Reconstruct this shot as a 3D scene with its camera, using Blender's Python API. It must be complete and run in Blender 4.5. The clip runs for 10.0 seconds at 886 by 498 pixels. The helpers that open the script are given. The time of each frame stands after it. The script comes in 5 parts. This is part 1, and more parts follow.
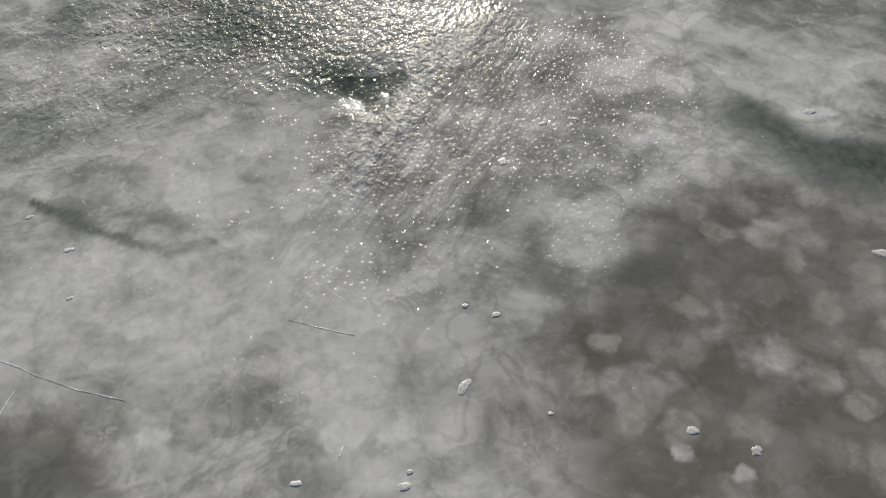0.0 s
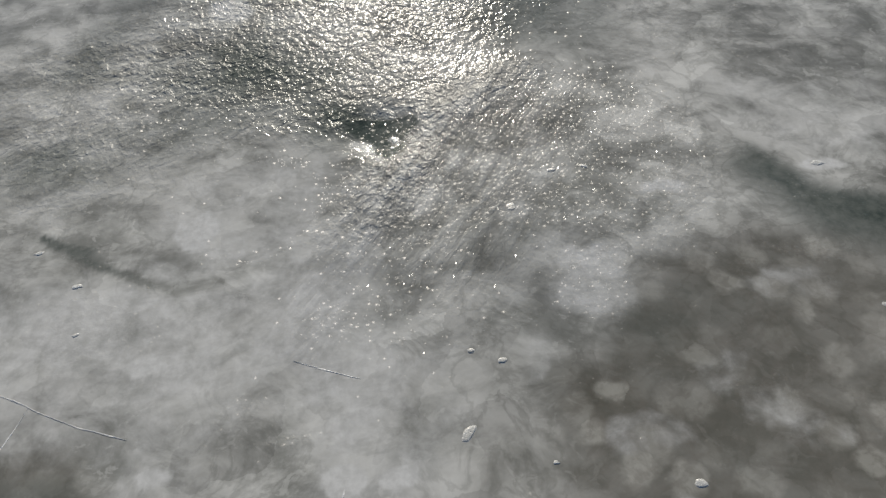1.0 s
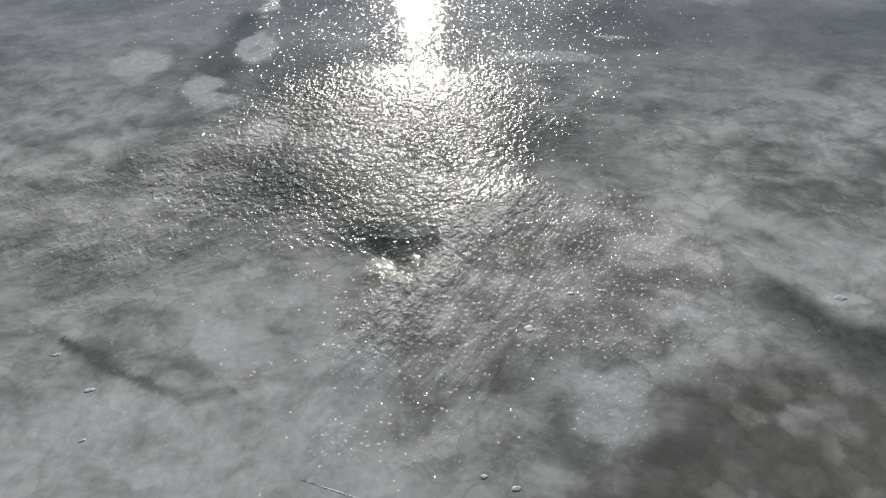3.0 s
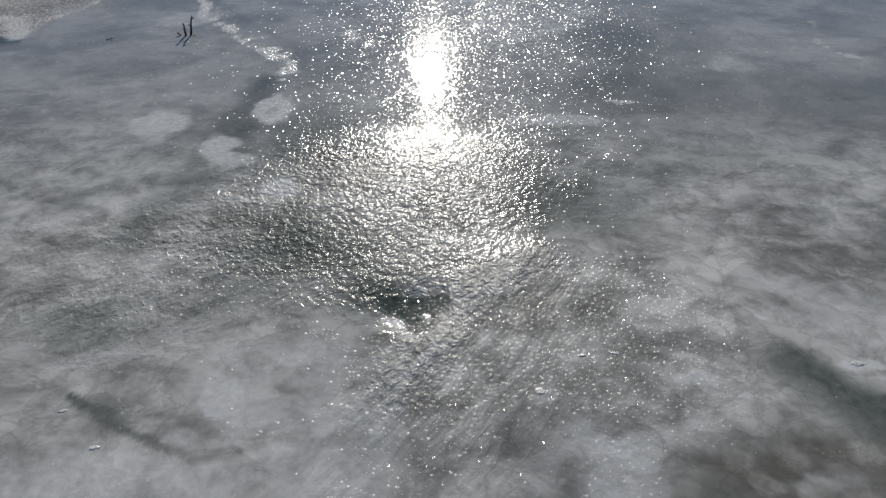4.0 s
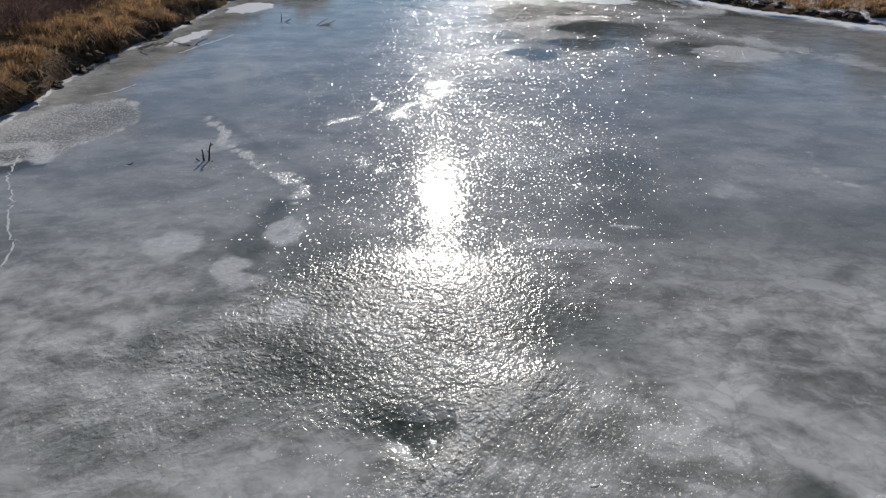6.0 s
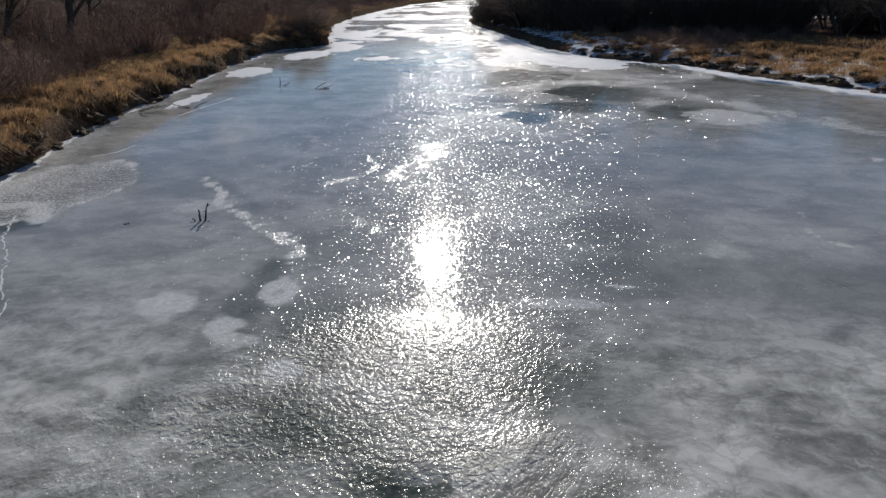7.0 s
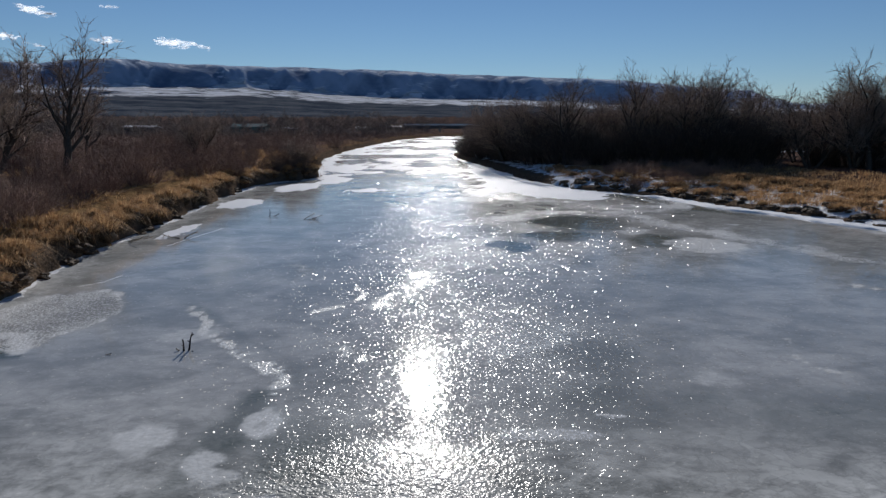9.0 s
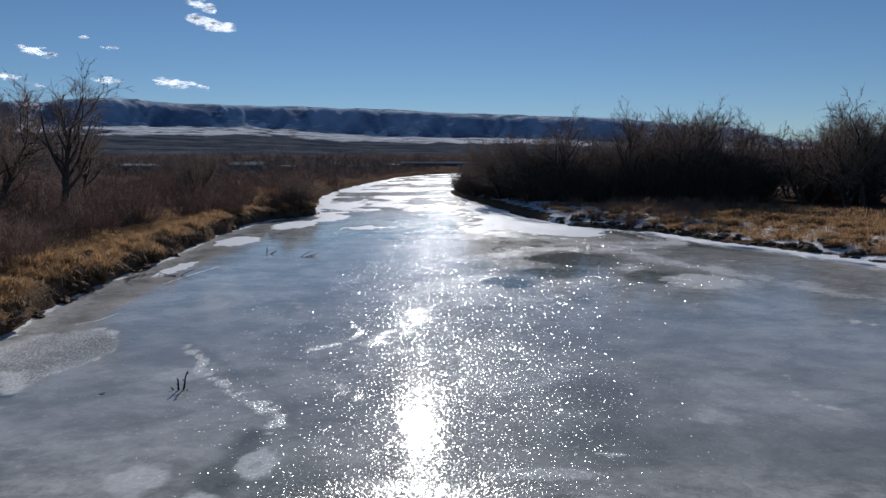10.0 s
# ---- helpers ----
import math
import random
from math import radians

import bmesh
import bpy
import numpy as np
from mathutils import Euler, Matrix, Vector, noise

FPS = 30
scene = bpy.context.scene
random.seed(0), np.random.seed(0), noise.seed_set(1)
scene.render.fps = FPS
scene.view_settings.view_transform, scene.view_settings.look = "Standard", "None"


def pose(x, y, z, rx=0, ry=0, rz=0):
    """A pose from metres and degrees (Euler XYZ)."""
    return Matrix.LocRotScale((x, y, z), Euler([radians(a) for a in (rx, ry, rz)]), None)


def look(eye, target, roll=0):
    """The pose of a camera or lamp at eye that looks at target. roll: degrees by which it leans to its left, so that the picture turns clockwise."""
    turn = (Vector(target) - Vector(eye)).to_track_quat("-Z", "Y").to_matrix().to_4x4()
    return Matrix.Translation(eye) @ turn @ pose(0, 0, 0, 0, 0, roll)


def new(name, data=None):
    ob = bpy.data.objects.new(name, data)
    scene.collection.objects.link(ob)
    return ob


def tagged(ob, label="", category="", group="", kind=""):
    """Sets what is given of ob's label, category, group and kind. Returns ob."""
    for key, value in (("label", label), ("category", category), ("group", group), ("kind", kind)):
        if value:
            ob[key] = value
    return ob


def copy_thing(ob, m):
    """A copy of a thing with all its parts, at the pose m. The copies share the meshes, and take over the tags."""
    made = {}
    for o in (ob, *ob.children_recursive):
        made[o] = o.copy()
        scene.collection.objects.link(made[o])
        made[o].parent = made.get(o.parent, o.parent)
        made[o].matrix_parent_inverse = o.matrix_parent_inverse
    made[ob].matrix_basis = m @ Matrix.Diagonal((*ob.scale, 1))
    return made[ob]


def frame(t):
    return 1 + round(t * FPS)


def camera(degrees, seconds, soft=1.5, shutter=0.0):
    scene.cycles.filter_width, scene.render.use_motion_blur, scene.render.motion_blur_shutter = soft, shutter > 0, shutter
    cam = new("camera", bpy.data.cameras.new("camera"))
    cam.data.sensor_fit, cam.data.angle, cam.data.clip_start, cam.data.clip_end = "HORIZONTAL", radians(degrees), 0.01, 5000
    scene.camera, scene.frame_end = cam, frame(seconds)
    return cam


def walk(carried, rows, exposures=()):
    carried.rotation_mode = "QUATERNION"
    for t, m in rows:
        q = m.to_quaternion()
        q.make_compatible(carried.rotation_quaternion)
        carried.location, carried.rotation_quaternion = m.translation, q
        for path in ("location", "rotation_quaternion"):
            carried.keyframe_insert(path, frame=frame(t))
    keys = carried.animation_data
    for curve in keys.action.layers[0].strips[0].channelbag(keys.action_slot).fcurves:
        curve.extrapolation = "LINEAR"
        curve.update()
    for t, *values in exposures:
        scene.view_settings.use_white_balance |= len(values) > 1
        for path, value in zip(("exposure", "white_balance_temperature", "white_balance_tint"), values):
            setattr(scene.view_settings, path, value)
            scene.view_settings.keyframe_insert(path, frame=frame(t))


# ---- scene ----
# ---------------------------------------------------------------- camera
cam = camera(62.4, 10.0, soft=1.4)
EYE = 5.5
PATH = [
    (0.0, 38.725, 1.232, -4.115),
    (0.5, 40.202, 1.143, -3.574),
    (1.0, 42.170, 0.978, -2.939),
    (1.5, 44.407, 0.722, -2.224),
    (2.0, 46.754, 0.473, -1.525),
    (2.5, 49.082, 0.280, -0.840),
    (3.0, 51.462, 0.166, -0.170),
    (4.5, 58.567, 0.139, 1.296),
    (5.0, 61.093, 0.104, 1.583),
    (5.5, 63.415, 0.046, 1.698),
    (7.0, 70.353, -0.175, 1.317),
    (7.5, 72.912, -0.171, 1.073),
    (8.0, 75.609, -0.198, 0.812),
    (8.5, 78.189, -0.162, 0.512),
    (9.0, 80.361, -0.132, 0.259),
    (9.5, 82.029, -0.066, 0.085),
    (10.0, 83.256, 0.000, 0.000),
]
EXPOSURES = [(0.0, 0.30, 7250, 8), (3.0, 0.04, 6850, 8), (5.0, 0.0, 6650, 10), (7.5, -0.02, 6650, 10), (10.0, -0.05, 6250, 11)]
walk(cam, [(t, pose(0, 0, EYE, rx, ry, rz)) for t, rx, ry, rz in PATH], EXPOSURES)

# ---------------------------------------------------------------- sky and sun
SUN_EL, SUN_AZ = 20.5, 2.0            # degrees; azimuth to the left of +y
world = bpy.data.worlds.new("sky")
scene.world = world
world.use_nodes = True
sky = world.node_tree.nodes.new("ShaderNodeTexSky")
sky.sky_type, sky.sun_disc = "NISHITA", False
sky.sun_elevation, sky.sun_rotation = radians(SUN_EL), radians(-SUN_AZ)
sky.altitude, sky.air_density, sky.dust_density, sky.ozone_density = 1600, 1.0, 0.0, 5.0
back = world.node_tree.nodes["Background"]
back.inputs["Strength"].default_value = 0.059
world.node_tree.links.new(sky.outputs[0], back.inputs[0])
sun = new("sun", bpy.data.lights.new("sun", "SUN"))
sun.data.energy, sun.data.angle, sun.data.color = 4.6, radians(0.53), (1.0, 0.955, 0.905)
sun_from = Vector((-math.sin(radians(SUN_AZ)) * math.cos(radians(SUN_EL)),
                   math.cos(radians(SUN_AZ)) * math.cos(radians(SUN_EL)), math.sin(radians(SUN_EL))))
sun.matrix_world = look(sun_from * 50, (0, 0, 0))


# ---------------------------------------------------------------- noise in numpy
def lattice(ix, iy, seed):
    h = (ix.astype(np.int64) * 374761393 + iy.astype(np.int64) * 668265263 + seed * 974711) & 0x7FFFFFFF
    h = ((h ^ (h >> 13)) * 1274126177) & 0x7FFFFFFF
    return ((h ^ (h >> 16)) & 0xFFFF) / 65535.0


def vnoise(x, y, seed=0):
    ix, iy = np.floor(x), np.floor(y)
    fx, fy = x - ix, y - iy
    fx, fy = fx * fx * (3 - 2 * fx), fy * fy * (3 - 2 * fy)
    a, b = lattice(ix, iy, seed), lattice(ix + 1, iy, seed)
    c, d = lattice(ix, iy + 1, seed), lattice(ix + 1, iy + 1, seed)
    return (a * (1 - fx) + b * fx) * (1 - fy) + (c * (1 - fx) + d * fx) * fy


def fbm(x, y, octaves=4, seed=0):
    """Fractal noise, about 0 to 1 with mean 0.5."""
    total, amp, norm = 0.0, 1.0, 0.0
    for i in range(octaves):
        total = total + amp * vnoise(x * 2 ** i + 17.3 * i, y * 2 ** i - 9.1 * i, seed + i)
        norm += amp
        amp *= 0.5
    return total / norm


def step(a, b, v):
    k = np.clip((v - a) / (b - a), 0, 1)
    return k * k * (3 - 2 * k)


def along(x, y, pts):
    """Distance to a polyline, the share of the way along it, and the side (positive: to the left of the way)."""
    best, share, side = np.full(np.shape(x), 1e9), np.zeros(np.shape(x)), np.zeros(np.shape(x))
    n = len(pts) - 1
    for i in range(n):
        (ax, ay), (bx, by) = pts[i], pts[i + 1]
        dx, dy = bx - ax, by - ay
        u = np.clip(((x - ax) * dx + (y - ay) * dy) / (dx * dx + dy * dy), 0, 1)
        ex, ey = x - ax - u * dx, y - ay - u * dy
        d = np.hypot(ex, ey)
        m = d < best
        best, share = np.where(m, d, best), np.where(m, (i + u) / n, share)
        side = np.where(m, np.sign(dx * ey - dy * ex), side)
    return best, share, side


# ---------------------------------------------------------------- the plan of the river
LEFT = [(-60, -12), (0, -12.8), (15, -13.4), (23, -14.0), (26, -14.6), (29, -15.1), (33, -15.4), (39, -15.7), (45, -16.1), (56, -17.1), (66, -17.4),
        (70, -16.4), (74, -14.0), (78, -13.6), (82, -15.4), (99, -17.0), (115, -19.6), (146, -20.8), (194, -20.0), (266, -17.0), (342, -6.3), (398, 20), (430, 60)]
RIGHT = [(-60, 30), (0, 32), (20, 30), (35, 26.6), (38, 25.4), (41, 23.6), (45, 21.9), (50, 19.2), (56, 17.2), (59, 14.5), (62.6, 11.6), (68.7, 8.9), (89.5, 6.2), (120, 2.2),
         (134, 1.2), (142, 2.5), (170, 9), (224, 15), (398, 30), (430, 90)]


def left_edge(y):
    return np.interp(y, [p[0] for p in LEFT], [p[1] for p in LEFT])


def right_edge(y):
    return np.interp(y, [p[0] for p in RIGHT], [p[1] for p in RIGHT])


def land_height(x, y):
    wob = (fbm(x * 0.55, y * 0.55, 3, 5) - 0.5) * 1.1 + (fbm(x * 1.9, y * 1.9, 2, 6) - 0.5) * 0.55
    dl = left_edge(y) - x + wob * np.clip(y / 40, 0.6, 2)
    dr = x - right_edge(y) + wob * 1.2
    rough = fbm(x * 0.18, y * 0.18, 4, 9) - 0.5
    fine = fbm(x * 1.3, y * 1.3, 3, 12) - 0.5
    zl = -0.5 + 1.45 * step(-0.15, 0.40, dl) + 0.35 * step(0.4, 5, dl) + (rough * 0.7 + fine * 0.35) * step(0, 4, dl)
    flat = step(60, 66, y)
    low = -0.5 + 0.62 * step(-0.3, 0.35, dr) + 0.30 * step(0.6, 3.5, dr) + 0.5 * step(3, 12, dr)
    high = -0.5 + 1.0 * step(-0.25, 0.5, dr) + 0.5 * step(0.5, 6, dr)
    zr = low * (1 - flat) + high * flat + (rough * 0.6 + fine * 0.35) * step(0, 4, dr)
    z = np.where(dl > dr, zl, zr)
    far = np.hypot(x, y)
    far_rise = step(420, 2600, far) * 30
    end = step(392, 410, y) * 1.4
    return np.maximum(z, -0.5 + end) + far_rise * (1 + (rough * 0.8)), np.maximum(dl, dr), dl > dr


# ---------------------------------------------------------------- mesh helpers
def link_mesh(name, verts, faces, material=None, smooth=True, parent=None):
    me = bpy.data.meshes.new(name)
    verts, faces = np.asarray(verts, float), np.asarray(faces, int)
    k = faces.shape[1]
    me.vertices.add(len(verts))
    me.vertices.foreach_set("co", verts.ravel())
    me.loops.add(faces.size)
    me.loops.foreach_set("vertex_index", faces.ravel())
    me.polygons.add(len(faces))
    me.polygons.foreach_set("loop_start", np.arange(len(faces)) * k)
    me.update(calc_edges=True)
    me.validate()
    me.polygons.foreach_set("use_smooth", np.full(len(me.polygons), smooth))
    ob = new(name, me)
    if material:
        me.materials.append(material)
    if parent:
        ob.parent = parent
    return ob


def attribute(ob, name, values):
    at = ob.data.attributes.new(name, "FLOAT", "POINT")
    at.data.foreach_set("value", np.asarray(values, np.float32).ravel())


def sheet_faces(rows, cols, closed=False):
    i, j = np.meshgrid(np.arange(rows - 1), np.arange(cols if closed else cols - 1), indexing="ij")
    a, b = i * cols + j, i * cols + (j + 1) % cols
    return np.stack([a, b, b + cols, a + cols], -1).reshape(-1, 4)


def fan(r0, r1, ratio, fine, half=42, filled=False, near=0.0, turn=0.0):
    """A polar grid round (0, -4): bearings are fine ahead, coarse behind; rings go out by a ratio, a finer one within the radius turn."""
    ang = np.concatenate([np.arange(-half, half, fine), np.arange(half, 360 - half, 3.0)])
    rad = [r0]
    while rad[-1] < r1:
        rad.append(rad[-1] * (near if rad[-1] < turn else ratio))
    rad = np.array(rad)
    if filled:
        rad = np.concatenate([[0.02, 0.5 * r0], rad])
    rr, aa = np.meshgrid(rad, np.radians(ang), indexing="ij")
    return rr * np.sin(aa), rr * np.cos(aa) - 4, len(rad), len(ang)


def part(name, bm, material, parent, label=""):
    me = bpy.data.meshes.new(name)
    bm.to_mesh(me)
    bm.free()
    me.materials.append(material)
    ob = new(name, me)
    ob.parent = parent
    if label:
        ob["label"] = label
    return ob


def prisms(p0, p1, r0, r1, sides):
    """Tapered prisms between points: verts and quads."""
    p0, p1 = np.asarray(p0, float), np.asarray(p1, float)
    r0, r1 = np.asarray(r0, float)[:, None, None], np.asarray(r1, float)[:, None, None]
    d = p1 - p0
    d /= np.linalg.norm(d, axis=1, keepdims=True) + 1e-9
    ref = np.where(np.abs(d[:, 2:3]) < 0.9, [[0, 0, 1.0]], [[1.0, 0, 0]])
    u = np.cross(d, ref)
    u /= np.linalg.norm(u, axis=1, keepdims=True)
    v = np.cross(d, u)
    a = np.arange(sides) * 2 * math.pi / sides
    ring = u[:, None] * np.cos(a)[None, :, None] + v[:, None] * np.sin(a)[None, :, None]
    verts = np.concatenate([p0[:, None] + ring * r0, p1[:, None] + ring * r1], 1).reshape(-1, 3)
    base = np.arange(len(p0))[:, None] * 2 * sides
    j = np.arange(sides)[None]
    k = (j + 1) % sides
    faces = np.stack([base + j, base + k, base + sides + k, base + sides + j], -1).reshape(-1, 4)
    return verts, faces


# ---------------------------------------------------------------- materials
class Nodes:
    """A short hand for node materials."""

    def __init__(self, name):
        self.mat = bpy.data.materials.new(name)
        self.mat.use_nodes = True
        self.tree = self.mat.node_tree
        self.bsdf = self.tree.nodes["Principled BSDF"]
        self.place = self.add("ShaderNodeNewGeometry").outputs["Position"]

    def add(self, kind):
        return self.tree.nodes.new(kind)

    def put(self, socket, value):
        if hasattr(value, "is_output"):
            self.tree.links.new(value, socket)
        elif isinstance(value, (tuple, list)):
            socket.default_value = (*value, 1.0)[:len(socket.default_value)]
        else:
            socket.default_value = value

    def noise(self, scale, detail=4, rough=0.55, where=None, stretch=None, distort=0.0, kind="Fac"):
        where = where or self.place
        if stretch:
            m = self.add("ShaderNodeMapping")
            self.put(m.inputs["Vector"], where)
            m.inputs["Scale"].default_value = stretch
            where = m.outputs[0]
        n = self.add("ShaderNodeTexNoise")
        self.put(n.inputs["Vector"], where)
        for key, value in (("Scale", scale), ("Detail", detail), ("Roughness", rough), ("Distortion", distort)):
            n.inputs[key].default_value = value
        return n.outputs[kind]

    def cells(self, scale, feature="F1", where=None, out="Distance"):
        n = self.add("ShaderNodeTexVoronoi")
        n.feature = feature
        self.put(n.inputs["Vector"], where or self.place)
        n.inputs["Scale"].default_value = scale
        return n.outputs[out]

    def math(self, op, a, b=0.0, c=0.0):
        n = self.add("ShaderNodeMath")
        n.operation = op
        for s, v in zip(n.inputs, (a, b, c)):
            self.put(s, v)
        return n.outputs[0]

    def ramp(self, value, a, b, lo=0.0, hi=1.0):
        n = self.add("ShaderNodeMapRange")
        n.interpolation_type = "SMOOTHSTEP"
        for s, v in zip(n.inputs, (value, a, b, lo, hi)):
            self.put(s, v)
        return n.outputs[0]

    def mix(self, fac, a, b, blend="MIX"):
        n = self.add("ShaderNodeMix")
        n.data_type, n.blend_type = "RGBA", blend
        self.put(n.inputs[0], fac)
        self.put(n.inputs[6], a)
        self.put(n.inputs[7], b)
        return n.outputs[2]

    def attr(self, name):
        n = self.add("ShaderNodeAttribute")
        n.attribute_name = name
        return n.outputs["Fac"]

    def random(self):
        return self.add("ShaderNodeObjectInfo").outputs["Random"]

    def island(self):
        return self.add("ShaderNodeNewGeometry").outputs["Random Per Island"]

    def bump(self, height, distance, strength=1.0, normal=None):
        n = self.add("ShaderNodeBump")
        self.put(n.inputs["Height"], height)
        self.put(n.inputs["Strength"], strength)
        n.inputs["Distance"].default_value = distance
        if normal:
            self.put(n.inputs["Normal"], normal)
        return n.outputs[0]

    def finish(self, color, rough=0.8, normal=None, **more):
        self.put(self.bsdf.inputs["Base Color"], color)
        self.put(self.bsdf.inputs["Roughness"], rough)
        if normal:
            self.put(self.bsdf.inputs["Normal"], normal)
        for key, value in more.items():
            self.put(self.bsdf.inputs[key.replace("_", " ")], value)
        return self.mat


def ice_material():
    n = Nodes("river_ice")
    frost, bumps, spark, dark, snow, bed, beads, calm, streaks = (n.attr(k) for k in ("frost", "bumps", "spark", "dark", "snow", "bed", "beads", "calm", "streaks"))

    def vec(op, a, b, c=None):
        m = n.add("ShaderNodeVectorMath")
        m.operation = op
        for sock, value in zip(m.inputs, (a, b, c)):
            if isinstance(value, tuple):
                sock.default_value = value
            elif value is not None:
                n.put(sock, value)
        return m.outputs[0]

    def scaled(v, amount):
        m = n.add("ShaderNodeVectorMath")
        m.operation = "SCALE"
        n.put(m.inputs[0], v)
        n.put(m.inputs["Scale"], amount)
        return m.outputs[0]

    def mapped(scale, turn=0.0):
        m = n.add("ShaderNodeMapping")
        m.vector_type = "TEXTURE"
        n.put(m.inputs["Vector"], n.place)
        m.inputs["Rotation"].default_value = (0, 0, radians(turn))
        m.inputs["Scale"].default_value = tuple(1.0 / k for k in scale)
        return m.outputs[0]

    def parts(v):
        m = n.add("ShaderNodeSeparateXYZ")
        n.put(m.inputs[0], v)
        return m.outputs

    # colour of the body: cloudy grey, veined, with flakes and bubbles; clear dark ice; white frost; snow
    wob = n.noise(2.5, 4, 0.6, kind="Color")
    warped = vec("MULTIPLY_ADD", wob, (0.35, 0.35, 0.35), n.place)
    broad = n.noise(0.45, 5, 0.55, distort=0.4)
    cloud = n.noise(1.7, 8, 0.60, distort=0.45, stretch=(0.8, 1.1, 1.0))
    fine = n.noise(9.0, 6, 0.65)
    mixc = n.math("ADD", n.math("MULTIPLY", broad, 0.40), n.math("MULTIPLY", cloud, 0.60))
    grey = n.mix(n.ramp(mixc, 0.37, 0.62), (0.21, 0.215, 0.20), (0.585, 0.59, 0.565))
    vein = n.math("ABSOLUTE", n.math("SUBTRACT", n.noise(1.7, 7, 0.6, distort=0.6), 0.5))
    grey = n.mix(n.ramp(vein, 0.0, 0.05, 0.28, 0.0), grey, (0.11, 0.115, 0.10))
    flake = n.ramp(n.noise(5.0, 5, 0.6, distort=1.0), 0.58, 0.66, 0.0, 0.34)
    grey = n.mix(flake, grey, (0.58, 0.585, 0.56))
    slabs = parts(n.cells(2.1, where=warped, out="Color"))[0]
    grey = n.mix(1.0, grey, n.ramp(slabs, 0.0, 1.0, 0.86, 1.12), "MULTIPLY")
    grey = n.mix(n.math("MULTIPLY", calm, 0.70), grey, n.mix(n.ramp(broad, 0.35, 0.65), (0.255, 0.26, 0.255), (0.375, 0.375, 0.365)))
    lumps = n.cells(2.6, where=warped)
    tone = parts(n.cells(2.6, where=warped, out="Color"))[1]
    stones = n.mix(n.ramp(lumps, 0.28, 0.55), n.mix(tone, (0.17, 0.165, 0.143), (0.34, 0.335, 0.30)), (0.10, 0.096, 0.078))
    stones = n.mix(n.ramp(n.noise(7.0, 6, 0.65, distort=0.6), 0.42, 0.62, 0.0, 0.55), stones, (0.13, 0.118, 0.098))
    grey = n.mix(n.math("MULTIPLY", bed, 0.72), grey, stones)
    clear = n.mix(n.ramp(fine, 0.3, 0.7), (0.045, 0.062, 0.054), (0.11, 0.125, 0.112))
    dk = n.ramp(n.math("ADD", dark, n.math("MULTIPLY", n.math("SUBTRACT", cloud, 0.5), 0.8)), 0.10, 1.10)
    col = n.mix(dk, grey, clear)
    fr = n.ramp(n.math("ADD", frost, n.math("MULTIPLY", n.math("SUBTRACT", n.noise(2.6, 9, 0.64, distort=0.4), 0.5), 1.05)), 0.15, 0.90)
    col = n.mix(n.math("MULTIPLY", fr, 0.88), col, n.mix(n.ramp(fine, 0.3, 0.7), (0.52, 0.53, 0.52), (0.69, 0.70, 0.695)))
    # white speckles on frost, painted in place of sun glints off its crystals
    glint_grain = n.math("MULTIPLY", n.ramp(n.noise(17.0, 4, 0.7, where=mapped((1.0, 0.5, 1.0))), 0.52, 0.58), n.ramp(n.math("MULTIPLY", spark, frost), 0.15, 0.7, 0.0, 0.8))
    col = n.mix(glint_grain, col, (0.80, 0.81, 0.82))
    sn = n.ramp(n.math("ADD", snow, n.math("MULTIPLY", n.math("SUBTRACT", n.noise(1.6, 7, 0.68), 0.5), 0.9)), 0.42, 0.62)
    col = n.mix(sn, col, n.mix(fine, (0.72, 0.74, 0.77), (0.86, 0.87, 0.88)))

    # relief: hammered pebbles, frozen beads, flow streaks, snow grain
    long = vec("MULTIPLY", warped, (1.0, 0.68, 1.0))
    knobs = n.math("SUBTRACT", 1.0, n.cells(12.0, "SMOOTH_F1", where=long))
    small = n.math("SUBTRACT", 1.0, n.cells(23.0, "SMOOTH_F1", where=long))
    pebble = n.math("ADD", n.math("ADD", n.math("MULTIPLY", knobs, 0.60), n.math("MULTIPLY", small, 0.28)), n.math("MULTIPLY", n.noise(11.0, 3, 0.5, distort=0.4), 0.22))

    def bead(scale, share):
        v = n.add("ShaderNodeTexVoronoi")
        v.voronoi_dimensions = "2D"
        n.put(v.inputs["Vector"], n.place)
        v.inputs["Scale"].default_value = scale
        here = n.math("LESS_THAN", parts(v.outputs["Color"])[2], share)
        return n.math("MULTIPLY", here, n.ramp(v.outputs["Distance"], 0.0, 0.42, 1.0, 0.0))

    body = n.bump(n.noise(1.2, 3, 0.5), 0.02, 0.05)
    body = n.bump(pebble, 0.036, bumps, body)
    flow = n.noise(2.4, 6, 0.62, where=mapped((2.6, 0.6, 1.0), -30.0), distort=0.3)
    col = n.mix(n.math("MULTIPLY", streaks, n.ramp(flow, 0.40, 0.62, 0.45, 0.0)), col, (0.15, 0.15, 0.135))
    body = n.bump(flow, 0.05, n.math("MULTIPLY", streaks, 0.5), body)
    body = n.bump(n.noise(15.0, 4, 0.6), 0.010, n.math("MULTIPLY", beads, 0.5), body)
    drop_a, drop_b = bead(11.0, n.math("MULTIPLY", beads, 0.70)), bead(27.0, n.math("MULTIPLY", beads, 0.55))
    beaded = n.math("GREATER_THAN", n.math("MAXIMUM", drop_a, drop_b), 0.04)
    drops = n.bump(drop_a, 0.0080, 1.0, body)
    drops = n.bump(drop_b, 0.0030, 1.0, drops)
    body = n.bump(n.noise(7.0, 6, 0.7), 0.05, n.math("MULTIPLY", sn, 0.7), body)

